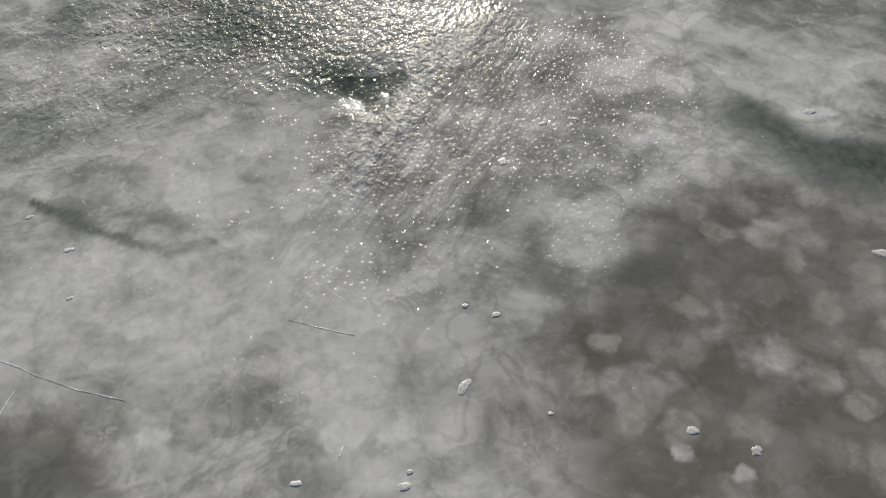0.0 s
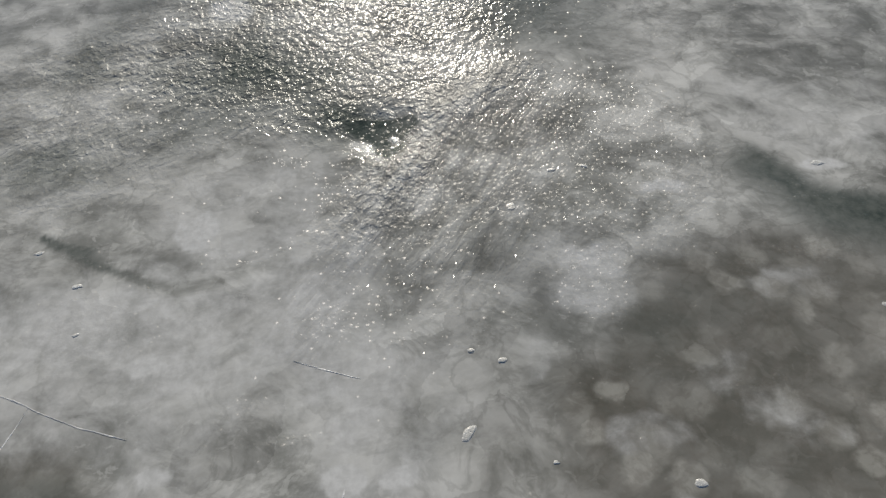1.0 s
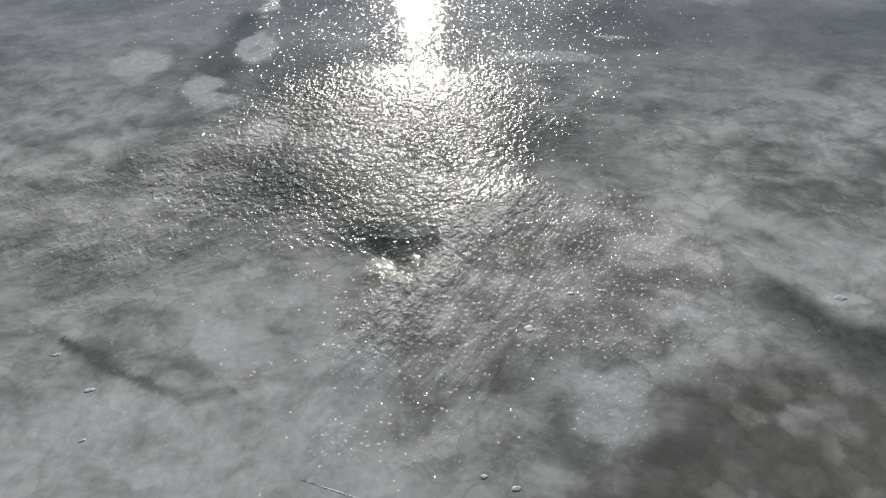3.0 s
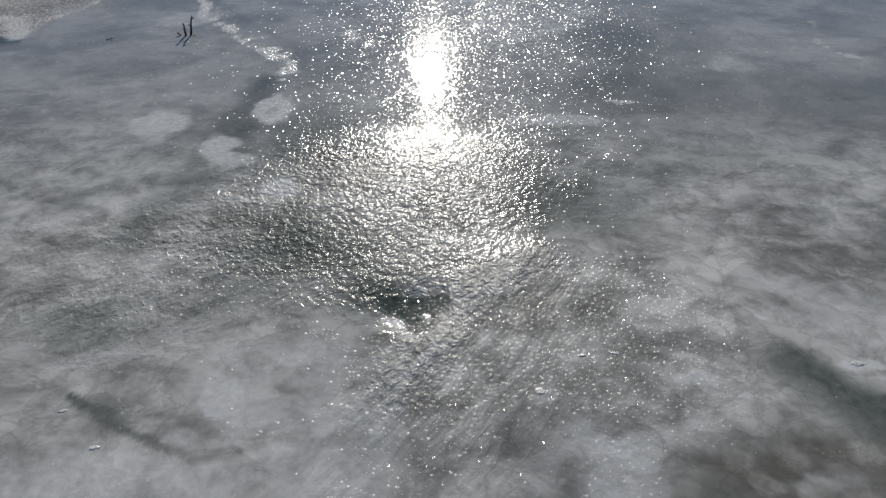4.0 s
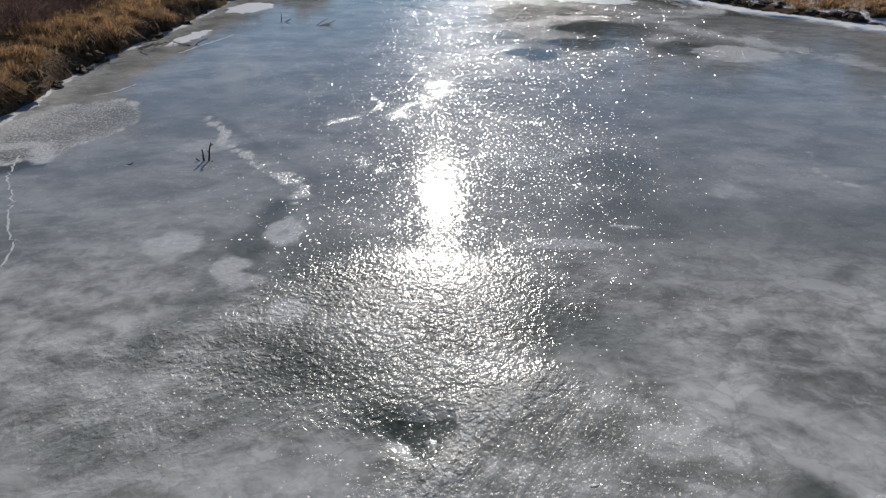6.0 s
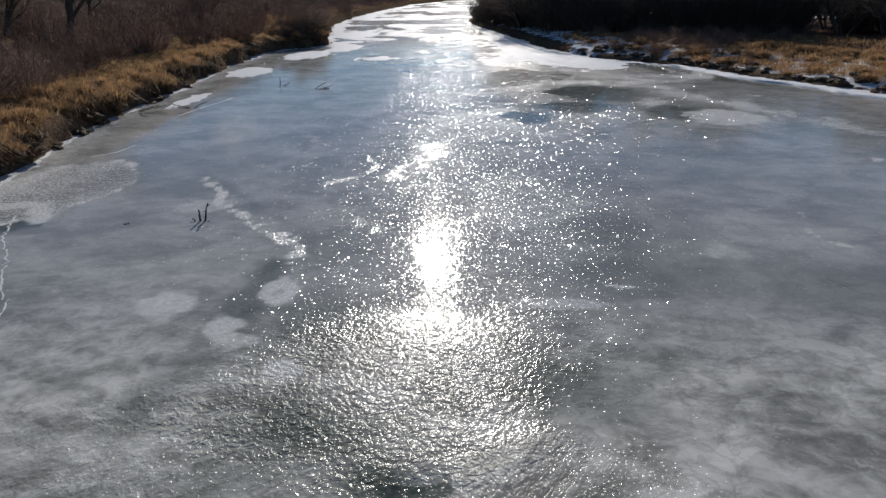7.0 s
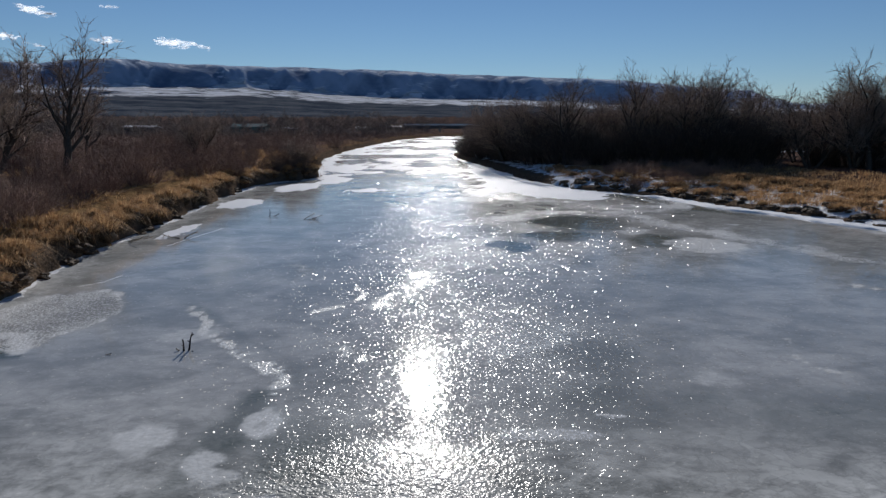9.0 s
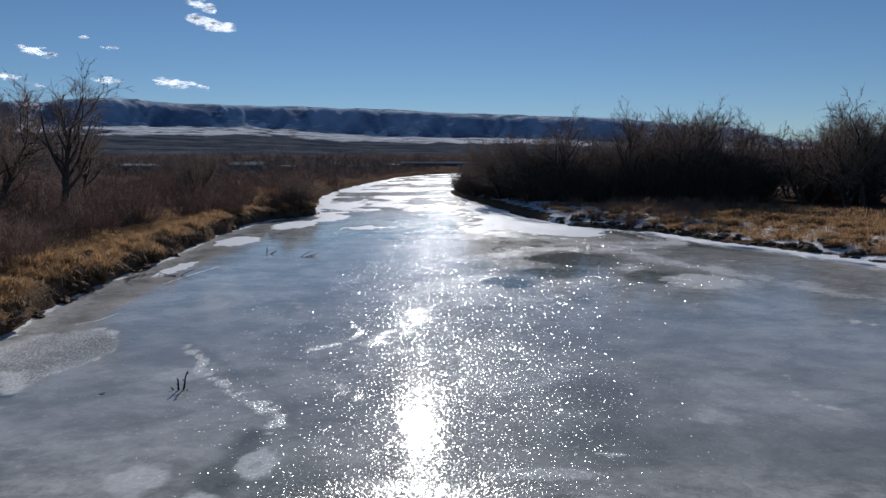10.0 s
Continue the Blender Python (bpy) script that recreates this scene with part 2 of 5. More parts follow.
    # the frozen skin: small facets near level, and crystals of which few lean far
    def facets(scale, stretch):
        return vec("MULTIPLY_ADD", n.cells(scale, where=mapped(stretch), out="Color"), (2.0, 2.0, 0.0), (-1.0, -1.0, 0.0))

    def crystals(scale, stretch, share, power, reach):
        v = n.add("ShaderNodeTexVoronoi")
        v.voronoi_dimensions = "2D"
        n.put(v.inputs["Vector"], mapped(stretch))
        v.inputs["Scale"].default_value = scale
        k = parts(v.outputs["Color"])
        lit = n.math("MULTIPLY", n.math("GREATER_THAN", k[2], n.math("SUBTRACT", 1.0, share)), n.math("LESS_THAN", v.outputs["Distance"], 0.29))
        turn = n.math("MULTIPLY", k[0], 6.2832)
        lean = n.math("MULTIPLY", n.math("POWER", k[1], power), reach)
        c = n.add("ShaderNodeCombineXYZ")
        n.put(c.inputs[0], n.math("MULTIPLY", n.math("COSINE", turn), lean))
        n.put(c.inputs[1], n.math("MULTIPLY", n.math("SINE", turn), lean))
        return scaled(c.outputs[0], lit), lit

    ahead = parts(n.place)[1]
    level = vec("ADD", vec("ADD", facets(9.0, (1, 0.5, 1)), facets(17.0, (1, 0.5, 1))), facets(33.0, (1, 0.5, 1)))
    far_lean, far_lit = crystals(10.0, (1.0, 0.40, 1.0), n.math("MULTIPLY", spark, n.ramp(ahead, 22.0, 36.0, 0.0, 0.42)), 0.8, 0.66)
    mid_lean, mid_lit = crystals(19.0, (1.0, 0.45, 1.0), n.math("MULTIPLY", spark, n.math("MULTIPLY", n.ramp(ahead, 11.0, 17.0, 0.0, 0.55), n.ramp(ahead, 30.0, 45.0, 1.0, 0.3))), 1.0, 0.42)
    near_lean, near_lit = crystals(37.0, (1.0, 0.5, 1.0), n.math("MULTIPLY", spark, n.ramp(ahead, 20.0, 30.0, 0.55, 0.10)), 1.3, 0.36)
    lit = n.math("MAXIMUM", n.math("MAXIMUM", far_lit, mid_lit), near_lit)
    sway = n.ramp(ahead, 9.0, 16.0, 0.007, 0.0100)
    lean = vec("ADD", vec("ADD", scaled(vec("MULTIPLY", level, (1.9, 0.42, 0.0)), sway), far_lean), vec("ADD", mid_lean, near_lean))
    skin = vec("NORMALIZE", vec("ADD", drops, lean), None)
    rough = n.math("ADD", n.math("ADD", 0.042, n.math("MULTIPLY", fr, 0.03)), n.math("MULTIPLY", sn, 0.42))
    rough = n.math("ADD", rough, n.math("MULTIPLY", bumps, 0.19))
    rough = n.math("MAXIMUM", rough, n.math("MULTIPLY", beaded, 0.38))
    rough = n.math("MAXIMUM", rough, n.math("MAXIMUM", n.math("MULTIPLY", far_lit, 0.26), n.math("MULTIPLY", n.math("MAXIMUM", mid_lit, near_lit), 0.17)))
    coat = n.math("SUBTRACT", n.math("ADD", 0.58, n.math("MULTIPLY", calm, 0.22)), n.math("MULTIPLY", fr, 0.30))
    coat = n.math("SUBTRACT", coat, n.math("MULTIPLY", bumps, 0.35))
    coat = n.math("MAXIMUM", coat, 0.14)
    coat = n.math("ADD", n.math("MULTIPLY", coat, n.ramp(sn, 0.0, 0.35, 1.0, 0.0)), n.ramp(sn, 0.5, 1.0, 0.0, 0.06))
    coat = n.math("MAXIMUM", coat, n.math("MAXIMUM", n.math("MULTIPLY", lit, 0.7), n.math("MULTIPLY", beaded, 0.5)))
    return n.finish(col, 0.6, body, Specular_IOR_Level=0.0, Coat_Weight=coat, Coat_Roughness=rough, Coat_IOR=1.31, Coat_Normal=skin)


def ground_material():
    n = Nodes("winter_ground")
    snow, mud, red = n.attr("snow"), n.attr("mud"), n.attr("red")
    a, b, c = n.noise(0.12, 4), n.noise(0.9, 6, 0.65), n.noise(9.0, 5, 0.7)
    straw = n.mix(n.ramp(b, 0.35, 0.68), (0.17, 0.10, 0.052), (0.42, 0.28, 0.14))
    straw = n.mix(n.ramp(c, 0.35, 0.7), n.mix(0.5, straw, (0.07, 0.045, 0.022)), straw)
    brush = n.mix(n.ramp(c, 0.3, 0.7), (0.075, 0.05, 0.043), (0.165, 0.108, 0.085))
    col = n.mix(n.ramp(n.math("ADD", red, n.math("MULTIPLY", n.math("SUBTRACT", a, 0.5), 0.9)), 0.3, 0.7), straw, brush)
    # dirt tone: bare mud, and the painted shade of the left cut face
    dirt = n.mix(n.ramp(c, 0.35, 0.65), (0.07, 0.05, 0.036), (0.20, 0.145, 0.10))
    col = n.mix(n.ramp(n.math("ADD", mud, n.math("MULTIPLY", n.math("SUBTRACT", b, 0.5), 0.6)), 0.35, 0.6), col, dirt)
    sn = n.ramp(n.math("ADD", snow, n.math("MULTIPLY", n.math("SUBTRACT", n.noise(0.7, 6, 0.68), 0.5), 1.3)), 0.46, 0.54)
    col = n.mix(sn, col, (0.82, 0.84, 0.86))
    nor = n.bump(c, 0.12, 0.8)
    nor = n.bump(n.noise(2.2, 5, 0.6), 0.35, 0.7, nor)
    return n.finish(col, n.math("SUBTRACT", 0.95, n.math("MULTIPLY", sn, 0.35)), nor, Specular_IOR_Level=0.0)


def mountain_material():
    n = Nodes("mountain_slope")
    snow, steep, rib = n.attr("snow"), n.attr("steep"), n.attr("rib")
    a = n.noise(0.006, 6, 0.65)
    b = n.noise(0.03, 5, 0.7)
    # ribs paler, gullies darker: relief shading put into the slope colour
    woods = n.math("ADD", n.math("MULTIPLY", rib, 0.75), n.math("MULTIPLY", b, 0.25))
    # the blue of distant haze is mixed into slope and foothill colours
    hazy_scrub = n.mix(n.ramp(woods, 0.35, 0.85), (0.13, 0.18, 0.27), (0.46, 0.54, 0.66))
    hazy_plain = n.mix(n.ramp(n.noise(0.012, 6, 0.7, stretch=(0.5, 1.0, 1.0)), 0.35, 0.65), (0.035, 0.048, 0.070), (0.125, 0.135, 0.15))
    col = n.mix(steep, hazy_plain, hazy_scrub)
    c = n.noise(0.018, 7, 0.72, stretch=(0.6, 1.0, 2.0), distort=0.8)
    sn = n.ramp(n.math("ADD", snow, n.math("MULTIPLY", n.math("SUBTRACT", n.math("MULTIPLY", n.math("ADD", a, c), 0.5), 0.5), 2.4)), 0.40, 0.60)
    col = n.mix(sn, col, n.mix(n.ramp(c, 0.35, 0.62), (0.42, 0.42, 0.42), (0.76, 0.79, 0.84)))
    return n.finish(col, 0.95, n.bump(n.noise(0.02, 6, 0.7), 10.0, 0.6), Specular_IOR_Level=0.0)


def plain_material(name, a, b, scale=8.0, rough=0.85, bump=0.004, **more):
    n = Nodes(name)
    f = n.noise(scale, 5, 0.65)
    col = n.mix(n.ramp(f, 0.3, 0.7), a, b)
    r = n.math("ADD", n.math("MULTIPLY", n.random(), 0.35), 0.82)
    col = n.mix(1.0, col, r, "MULTIPLY")
    return n.finish(col, rough, n.bump(f, bump), **more)


def blade_material(name, a, b, c, rough=0.7, transmit=0.35):
    """Grass, reed and twig: a tone for each island, some light let through."""
    n = Nodes(name)
    k = n.island()
    col = n.mix(n.ramp(k, 0.0, 0.6), a, b)
    col = n.mix(n.ramp(k, 0.75, 1.0), col, c)
    tr = n.add("ShaderNodeBsdfTranslucent")
    n.put(tr.inputs[0], col)
    mx = n.add("ShaderNodeMixShader")
    mx.inputs[0].default_value = transmit
    n.finish(col, rough, None, Specular_IOR_Level=0.06)
    out = n.tree.nodes["Material Output"]
    n.tree.links.new(n.bsdf.outputs[0], mx.inputs[1])
    n.tree.links.new(tr.outputs[0], mx.inputs[2])
    n.tree.links.new(mx.outputs[0], out.inputs[0])
    return n.mat


ICE = ice_material()
GROUND = ground_material()
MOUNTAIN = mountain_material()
BARK = plain_material("bare_bark", (0.05, 0.042, 0.036), (0.12, 0.10, 0.082), 14, 0.9, 0.02, Specular_IOR_Level=0.1)
TWIG = blade_material("bare_twigs", (0.17, 0.13, 0.108), (0.32, 0.245, 0.195), (0.44, 0.35, 0.275), 0.85, 0.0)
TWIG_RED = blade_material("red_willow_twigs", (0.14, 0.09, 0.076), (0.26, 0.17, 0.135), (0.42, 0.31, 0.225), 0.8, 0.0)
# backlit inner shade of the thicket is put into this twig colour
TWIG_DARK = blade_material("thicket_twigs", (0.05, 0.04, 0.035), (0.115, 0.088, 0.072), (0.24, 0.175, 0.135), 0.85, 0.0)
TWIG_FAR = blade_material("valley_twigs", (0.10, 0.085, 0.08), (0.20, 0.16, 0.14), (0.32, 0.25, 0.20), 0.85, 0.0)
STRAW = blade_material("dry_grass", (0.22, 0.125, 0.062), (0.46, 0.285, 0.145), (0.66, 0.47, 0.26), 0.7, 0.5)
SOD = plain_material("bank_sod", (0.035, 0.022, 0.014), (0.115, 0.070, 0.035), 9, 0.95, 0.05)
SNOW = plain_material("wind_packed_snow", (0.76, 0.78, 0.81), (0.87, 0.88, 0.89), 5, 0.7, 0.02, Specular_IOR_Level=0.05)
DEADWOOD = plain_material("wet_dead_wood", (0.018, 0.014, 0.011), (0.05, 0.038, 0.03), 20, 0.7, 0.01)
DRIFTWOOD = plain_material("bleached_driftwood", (0.30, 0.25, 0.20), (0.50, 0.43, 0.35), 18, 0.85, 0.01)
CHIP = plain_material("ice_chip", (0.44, 0.45, 0.43), (0.62, 0.63, 0.61), 30, 0.4, 0.006)
CRACK = plain_material("frosted_crack", (0.62, 0.64, 0.65), (0.82, 0.83, 0.83), 30, 0.45, 0.01)
# ---------------------------------------------------------------- river ice
def disc(x, y, cx, cy, rx, ry, soft=0.35, wob=0.25, seed=3):
    d = np.hypot((x - cx) / rx, (y - cy) / ry) + (fbm(x / rx * 1.3, y / ry * 1.3, 3, seed) - 0.5) * 2 * wob
    return 1 - step(1 - soft, 1 + soft, d)


RIDGE = [(-1.16, 4.0), (-1.03, 4.7), (-0.80, 5.35), (-0.45, 5.95), (-0.12, 6.5), (0.22, 7.1), (0.70, 7.6), (1.32, 8.1)]


def fan_body(wx, wy):
    """The swelling where water welled up and froze: 1 on it, 0 off it."""
    a = disc(wx, wy, 1.55, 6.25, 1.75, 1.75, 0.22, 0.12, 15)
    b = disc(wx, wy, 0.45, 5.4, 1.25, 1.6, 0.35, 0.15, 16)
    return np.maximum(a, b)


def ice_fields(x, y):
    big = fbm(x * 0.25, y * 0.12, 4, 31)
    mid = fbm(x * 0.9, y * 0.7, 4, 41)
    rag = fbm(x * 2.6, y * 2.2, 4, 43)
    wx = x + (fbm(x * 0.8, y * 0.8, 3, 51) - 0.5) * 1.0
    wy = y + (fbm(x * 0.8, y * 0.8, 3, 61) - 0.5) * 1.0
    sx = x + (rag - 0.5) * 0.35
    sy = y + (fbm(x * 2.4, y * 2.4, 3, 47) - 0.5) * 0.35
    zero = 0.0 * x
    frost, dark, bumps, spark, snow, bed, beads, streaks = 0.16 + 0.30 * (mid - 0.5), zero, zero, zero + 0.02, zero, zero, 0.035 + zero, zero
    near = 1 - step(9, 12, y)
    # pale cloudy ice under the bridge, the brownish bed beside it
    frost = frost + 0.30 * disc(wx, wy, -2.3, 3.8, 2.2, 1.1, 0.6) + 0.20 * disc(wx, wy, -3.6, 4.6, 0.9, 0.6, 0.6) + 0.26 * disc(wx, wy, -0.35, 3.2, 0.9, 0.7, 0.6)
    frost = frost + 0.30 * disc(wx, wy, -0.3, 2.2, 0.9, 0.5, 0.6) + 0.14 * disc(wx, wy, 1.0, 2.2, 0.7, 0.5, 0.6)
    frost = frost - 0.24 * disc(sx, sy, -1.60, 3.0, 0.28, 0.45, 0.5) - 0.20 * disc(sx, sy, -1.15, 2.75, 0.3, 0.5, 0.6)
    edge = np.interp(y, [1.5, 2.2, 2.8, 3.5, 4.2, 4.9, 5.6], [0.75, 0.75, 0.95, 1.15, 1.75, 2.3, 3.1])
    bed = bed + step(-0.25, 0.55, sx - edge) * (1 - step(4.7, 5.5, wy)) + 1.0 * disc(sx, sy, -3.25, 2.45, 0.55, 0.5, 0.4) + 0.35 * disc(wx, wy, 1.0, 3.1, 0.7, 0.7, 0.6)
    dark = dark + 0.55 * disc(sx, sy, -3.25, 2.35, 0.55, 0.45, 0.5) + 0.30 * disc(wx, wy, 2.35, 4.2, 0.7, 0.45, 0.6) + 0.25 * disc(wx, wy, 2.9, 2.2, 0.9, 0.4, 0.6) + 0.22 * disc(wx, wy, 2.0, 3.6, 0.5, 0.5, 0.6)
    frost = frost - 0.14 * np.clip(bed, 0, 1) + 0.10 * near * (1 - step(-2.0, -0.5, x))
    # the hammered field lit by the sun, darkest on its left
    left_side = np.interp(y, [6.6, 7.2, 7.8, 8.3, 9.5, 10.8, 12.3], [-1.0, -2.4, -3.2, -4.1, -3.4, -3.0, -2.2])
    right_side = np.interp(y, [6.6, 7.1, 7.9, 8.7, 10.3, 12.3], [-0.1, 0.2, 0.8, 1.3, 1.6, 1.9])
    field = step(-1.2, 0.9, 1.6 * wx - 0.6 * x + 1.2 * (rag - 0.5) - left_side) * (1 - step(-1.0, 1.3, 1.6 * wx - 0.6 * x + 1.2 * (rag - 0.5) - right_side)) * step(6.2, 7.2, sy) * (1 - step(10.6, 13.2, 1.8 * wy - 0.8 * y + 1.2 * (rag - 0.5)))
    bumps = bumps + 1.0 * field + 0.42 * disc(wx, wy, -4.6, 8.0, 2.2, 1.6, 0.5) + 0.30 * disc(wx, wy, -3.9, 6.4, 1.5, 0.9, 0.6) + 0.25 * disc(wx, wy, -3.2, 10.2, 1.6, 2.0, 0.6) + 0.22 * disc(wx, wy, 3.5, 9.8, 1.6, 1.8, 0.7)
    dark = dark + field * (0.30 + 0.8 * (mid - 0.45)) + 0.35 * disc(wx, wy, -2.0, 8.0, 1.5, 0.9, 0.6)
    dark = dark + 0.40 * disc(wx, wy, -3.7, 6.9, 1.2, 0.7, 0.6) + 0.35 * disc(wx, wy, -4.6, 6.3, 0.9, 0.5, 0.6) + 0.25 * disc(wx, wy, -3.2, 5.5, 0.8, 0.4, 0.7)
    d, share, side = along(sx, sy, [(-3.75, 14.4), (-4.0, 12.4), (-4.1, 10.8), (-4.3, 9.4), (-4.5, 8.2)])
    dark = dark + 0.70 * (1 - step(0.1, 0.75, d)) * (1 - 0.5 * share) + 0.55 * disc(wx, wy, -2.6, 11.6, 1.1, 1.6, 0.5)
    frost = frost * (1 - 0.75 * np.clip(field, 0, 1))
    # the hole, a shallow dark bowl with bright lips
    bowl = disc(sx, sy, -0.36, 6.90, 0.42, 0.26, 0.35, 0.12)
    bowl = np.maximum(bowl, disc(sx, sy, -0.34, 6.62, 0.26, 0.22, 0.4, 0.1))
    dark = dark + 1.25 * bowl + 0.40 * disc(wx, wy, -0.95, 6.85, 0.6, 0.35, 0.6)
    bumps = bumps * (1 - 0.8 * bowl)
    for pts, w in (([(-0.74, 6.62), (-0.60, 6.55), (-0.46, 6.42)], 0.07), ([(-0.30, 6.72), (-0.22, 6.62)], 0.07)):
        d, share, side = along(sx, sy, pts)
        frost = frost + 0.7 * (1 - step(w * 0.2, w * 1.3, d))
    # the fan and its bright ridge
    fan_on = fan_body(wx * 0.4 + sx * 0.6, wy * 0.4 + sy * 0.6)
    d, share, side = along(sx, sy, RIDGE)
    rib = 1 - step(0.08, 0.62, d)
    dark = dark * (1 - 0.75 * np.clip(fan_on + rib, 0, 1) * (1 - bowl))
    # white along the ridge is a painted stand-in for sun shining off its flank
    frost = frost + 0.22 * rib + 0.14 * fan_on * step(0.42, 0.62, mid)
    bumps = bumps * (1 - 0.75 * fan_on) + 0.70 * rib * step(0.05, 0.4, share) * (1 - bowl) + 0.16 * fan_on
    beads = beads + 0.85 * fan_on * step(4.6, 5.6, wy) + 0.45 * disc(wx, wy, -0.3, 5.2, 0.8, 1.2, 0.6)
    streaks = streaks + fan_on * step(3.9, 5.0, y) * (1 - step(1.0, 2.4, x - 0.53 * (y - 6.2))) + 0.5 * rib
    spark = spark + 0.5 * fan_on
    tip = disc(sx, sy, 1.62, 4.50, 0.40, 0.50, 0.3, 0.25, 17)
    frost = frost + 0.38 * tip
    beads = beads + 0.6 * tip
    dark = dark + 0.35 * disc(wx, wy, 1.0, 4.9, 0.6, 0.25, 0.6)
    # beads in loose strings and patches
    for cx, cy, rx, ry, k in ((-1.22, 2.98, 0.22, 0.05, 0.9), (-1.6, 3.3, 0.22, 0.10, 0.6), (-3.2, 4.2, 0.6, 0.5, 0.5), (-0.95, 4.1, 0.35, 0.25, 0.6), (3.9, 4.75, 0.4, 0.16, 0.7), (4.0, 5.6, 0.5, 0.2, 0.35), (2.9, 3.15, 0.3, 0.12, 0.5), (-4.2, 7.4, 1.6, 1.2, 0.6)):
        beads = beads + k * disc(sx, sy, cx, cy, rx, ry, 0.5, 0.3)
    # the dark green lead
    lead, share, side = along(wx * 0.5 + sx * 0.5, wy * 0.5 + sy * 0.5, [(3.2, 6.75), (3.6, 6.15), (4.2, 5.55), (5.2, 5.05), (7.5, 4.5)])
    fall = np.where(side > 0, 0.45, 0.85) * (0.35 + 1.1 * share)
    lead = 1 - step(0.1, 1.35, lead / fall)
    dark = dark + 0.85 * lead * step(0.0, 0.3, share)
    bed = bed * (1 - 0.7 * lead)
    frost = frost * (1 - 0.9 * lead)
    d, share, side = along(sx, sy, [(-3.96, 5.39), (-3.57, 5.2), (-2.87, 4.82), (-2.5, 4.68), (-2.1, 4.63)])
    dark = dark + 0.75 * (1 - step(0.02, 0.10, d)) * (1 - 0.6 * share)
    frost = frost - 0.4 * (1 - step(0.02, 0.12, d))
    # pale slab with a curved rim, and cloudy ice out to the side
    slab = disc(sx, sy, -1.95, 5.75, 0.85, 0.80, 0.12, 0.10, 19)
    frost = frost + 0.22 * slab
    beads = beads + 0.7 * np.exp(-((np.hypot((sx + 1.95) / 0.85, (sy - 5.75) / 0.80) - 1.0) / 0.05) ** 2) * step(-2.3, -1.8, x)
    frost = frost + 0.22 * disc(wx, wy, 5.2, 8.0, 2.6, 1.5, 0.6) + 0.18 * disc(wx, wy, 4.6, 6.9, 1.1, 0.6, 0.6) + 0.06 * disc(wx, wy, 8, 11, 4, 2.5, 0.6) - 0.12 * step(1.5, 4.0, x) * step(6.5, 8.5, y) * (1 - step(12, 16, y))
    dark = dark + 0.50 * disc(wx, wy, 2.2, 9.2, 1.0, 1.0, 0.6) + 0.32 * disc(wx, wy, 4.2, 13.2, 3.8, 1.6, 0.6) + 0.40 * disc(wx, wy, 9.5, 13.6, 3, 1.3, 0.6) + 0.25 * disc(wx, wy, 5.0, 10.8, 2.4, 0.7, 0.7)
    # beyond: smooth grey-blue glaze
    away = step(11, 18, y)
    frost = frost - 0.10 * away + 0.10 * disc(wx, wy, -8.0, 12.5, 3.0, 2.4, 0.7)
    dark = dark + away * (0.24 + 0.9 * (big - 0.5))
    lie = fbm(wx * 0.45 + 0.7 * mid, wy * 0.26, 4, 171)
    swirl = step(0.42, 0.55, lie)
    # crystals are set thick along the sun's glitter, thinly to the right of it, hardly at all to the left
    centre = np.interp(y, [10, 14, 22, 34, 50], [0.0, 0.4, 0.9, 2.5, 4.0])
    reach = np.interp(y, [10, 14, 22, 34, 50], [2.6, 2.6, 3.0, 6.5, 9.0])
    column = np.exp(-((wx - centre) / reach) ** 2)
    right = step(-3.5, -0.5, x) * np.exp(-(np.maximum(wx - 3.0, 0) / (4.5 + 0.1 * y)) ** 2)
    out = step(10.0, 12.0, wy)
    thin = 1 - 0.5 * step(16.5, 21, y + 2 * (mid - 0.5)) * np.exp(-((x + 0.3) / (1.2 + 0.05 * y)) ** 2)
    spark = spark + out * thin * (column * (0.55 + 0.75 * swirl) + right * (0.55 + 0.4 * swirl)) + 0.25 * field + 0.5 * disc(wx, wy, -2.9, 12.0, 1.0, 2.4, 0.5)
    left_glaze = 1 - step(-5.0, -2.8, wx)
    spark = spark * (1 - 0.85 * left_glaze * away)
    pool = np.maximum(disc(wx, sy, 3.1, 33.3, 1.0, 1.6, 0.25), np.maximum(disc(wx, wy, 7.6, 41.5, 2.4, 3.2, 0.3), disc(wx, wy, 5.4, 36.5, 1.8, 1.6, 0.35)))
    pool = np.maximum(pool, disc(wx, wy, 10.2, 35.0, 1.5, 2.0, 0.4))
    spark = spark * (1 - 0.93 * pool)
    dark = dark + 0.45 * pool
    # curls of white crystals in the middle
    curl = fbm(wx * 0.42 + 0.8 * mid, wy * 0.22, 3, 241)
    arcs = np.exp(-((curl - 0.52) / 0.018) ** 2) * step(14, 17, y) * (1 - step(40, 52, y)) * np.exp(-((x - 0.5) / 5.0) ** 2)
    # swirl frost down the middle also paints in some of the sun glitter
    frost = frost + 0.28 * arcs + 0.22 * swirl * column * step(14, 18, y) * (1 - pool)
    spark = spark + 0.5 * arcs
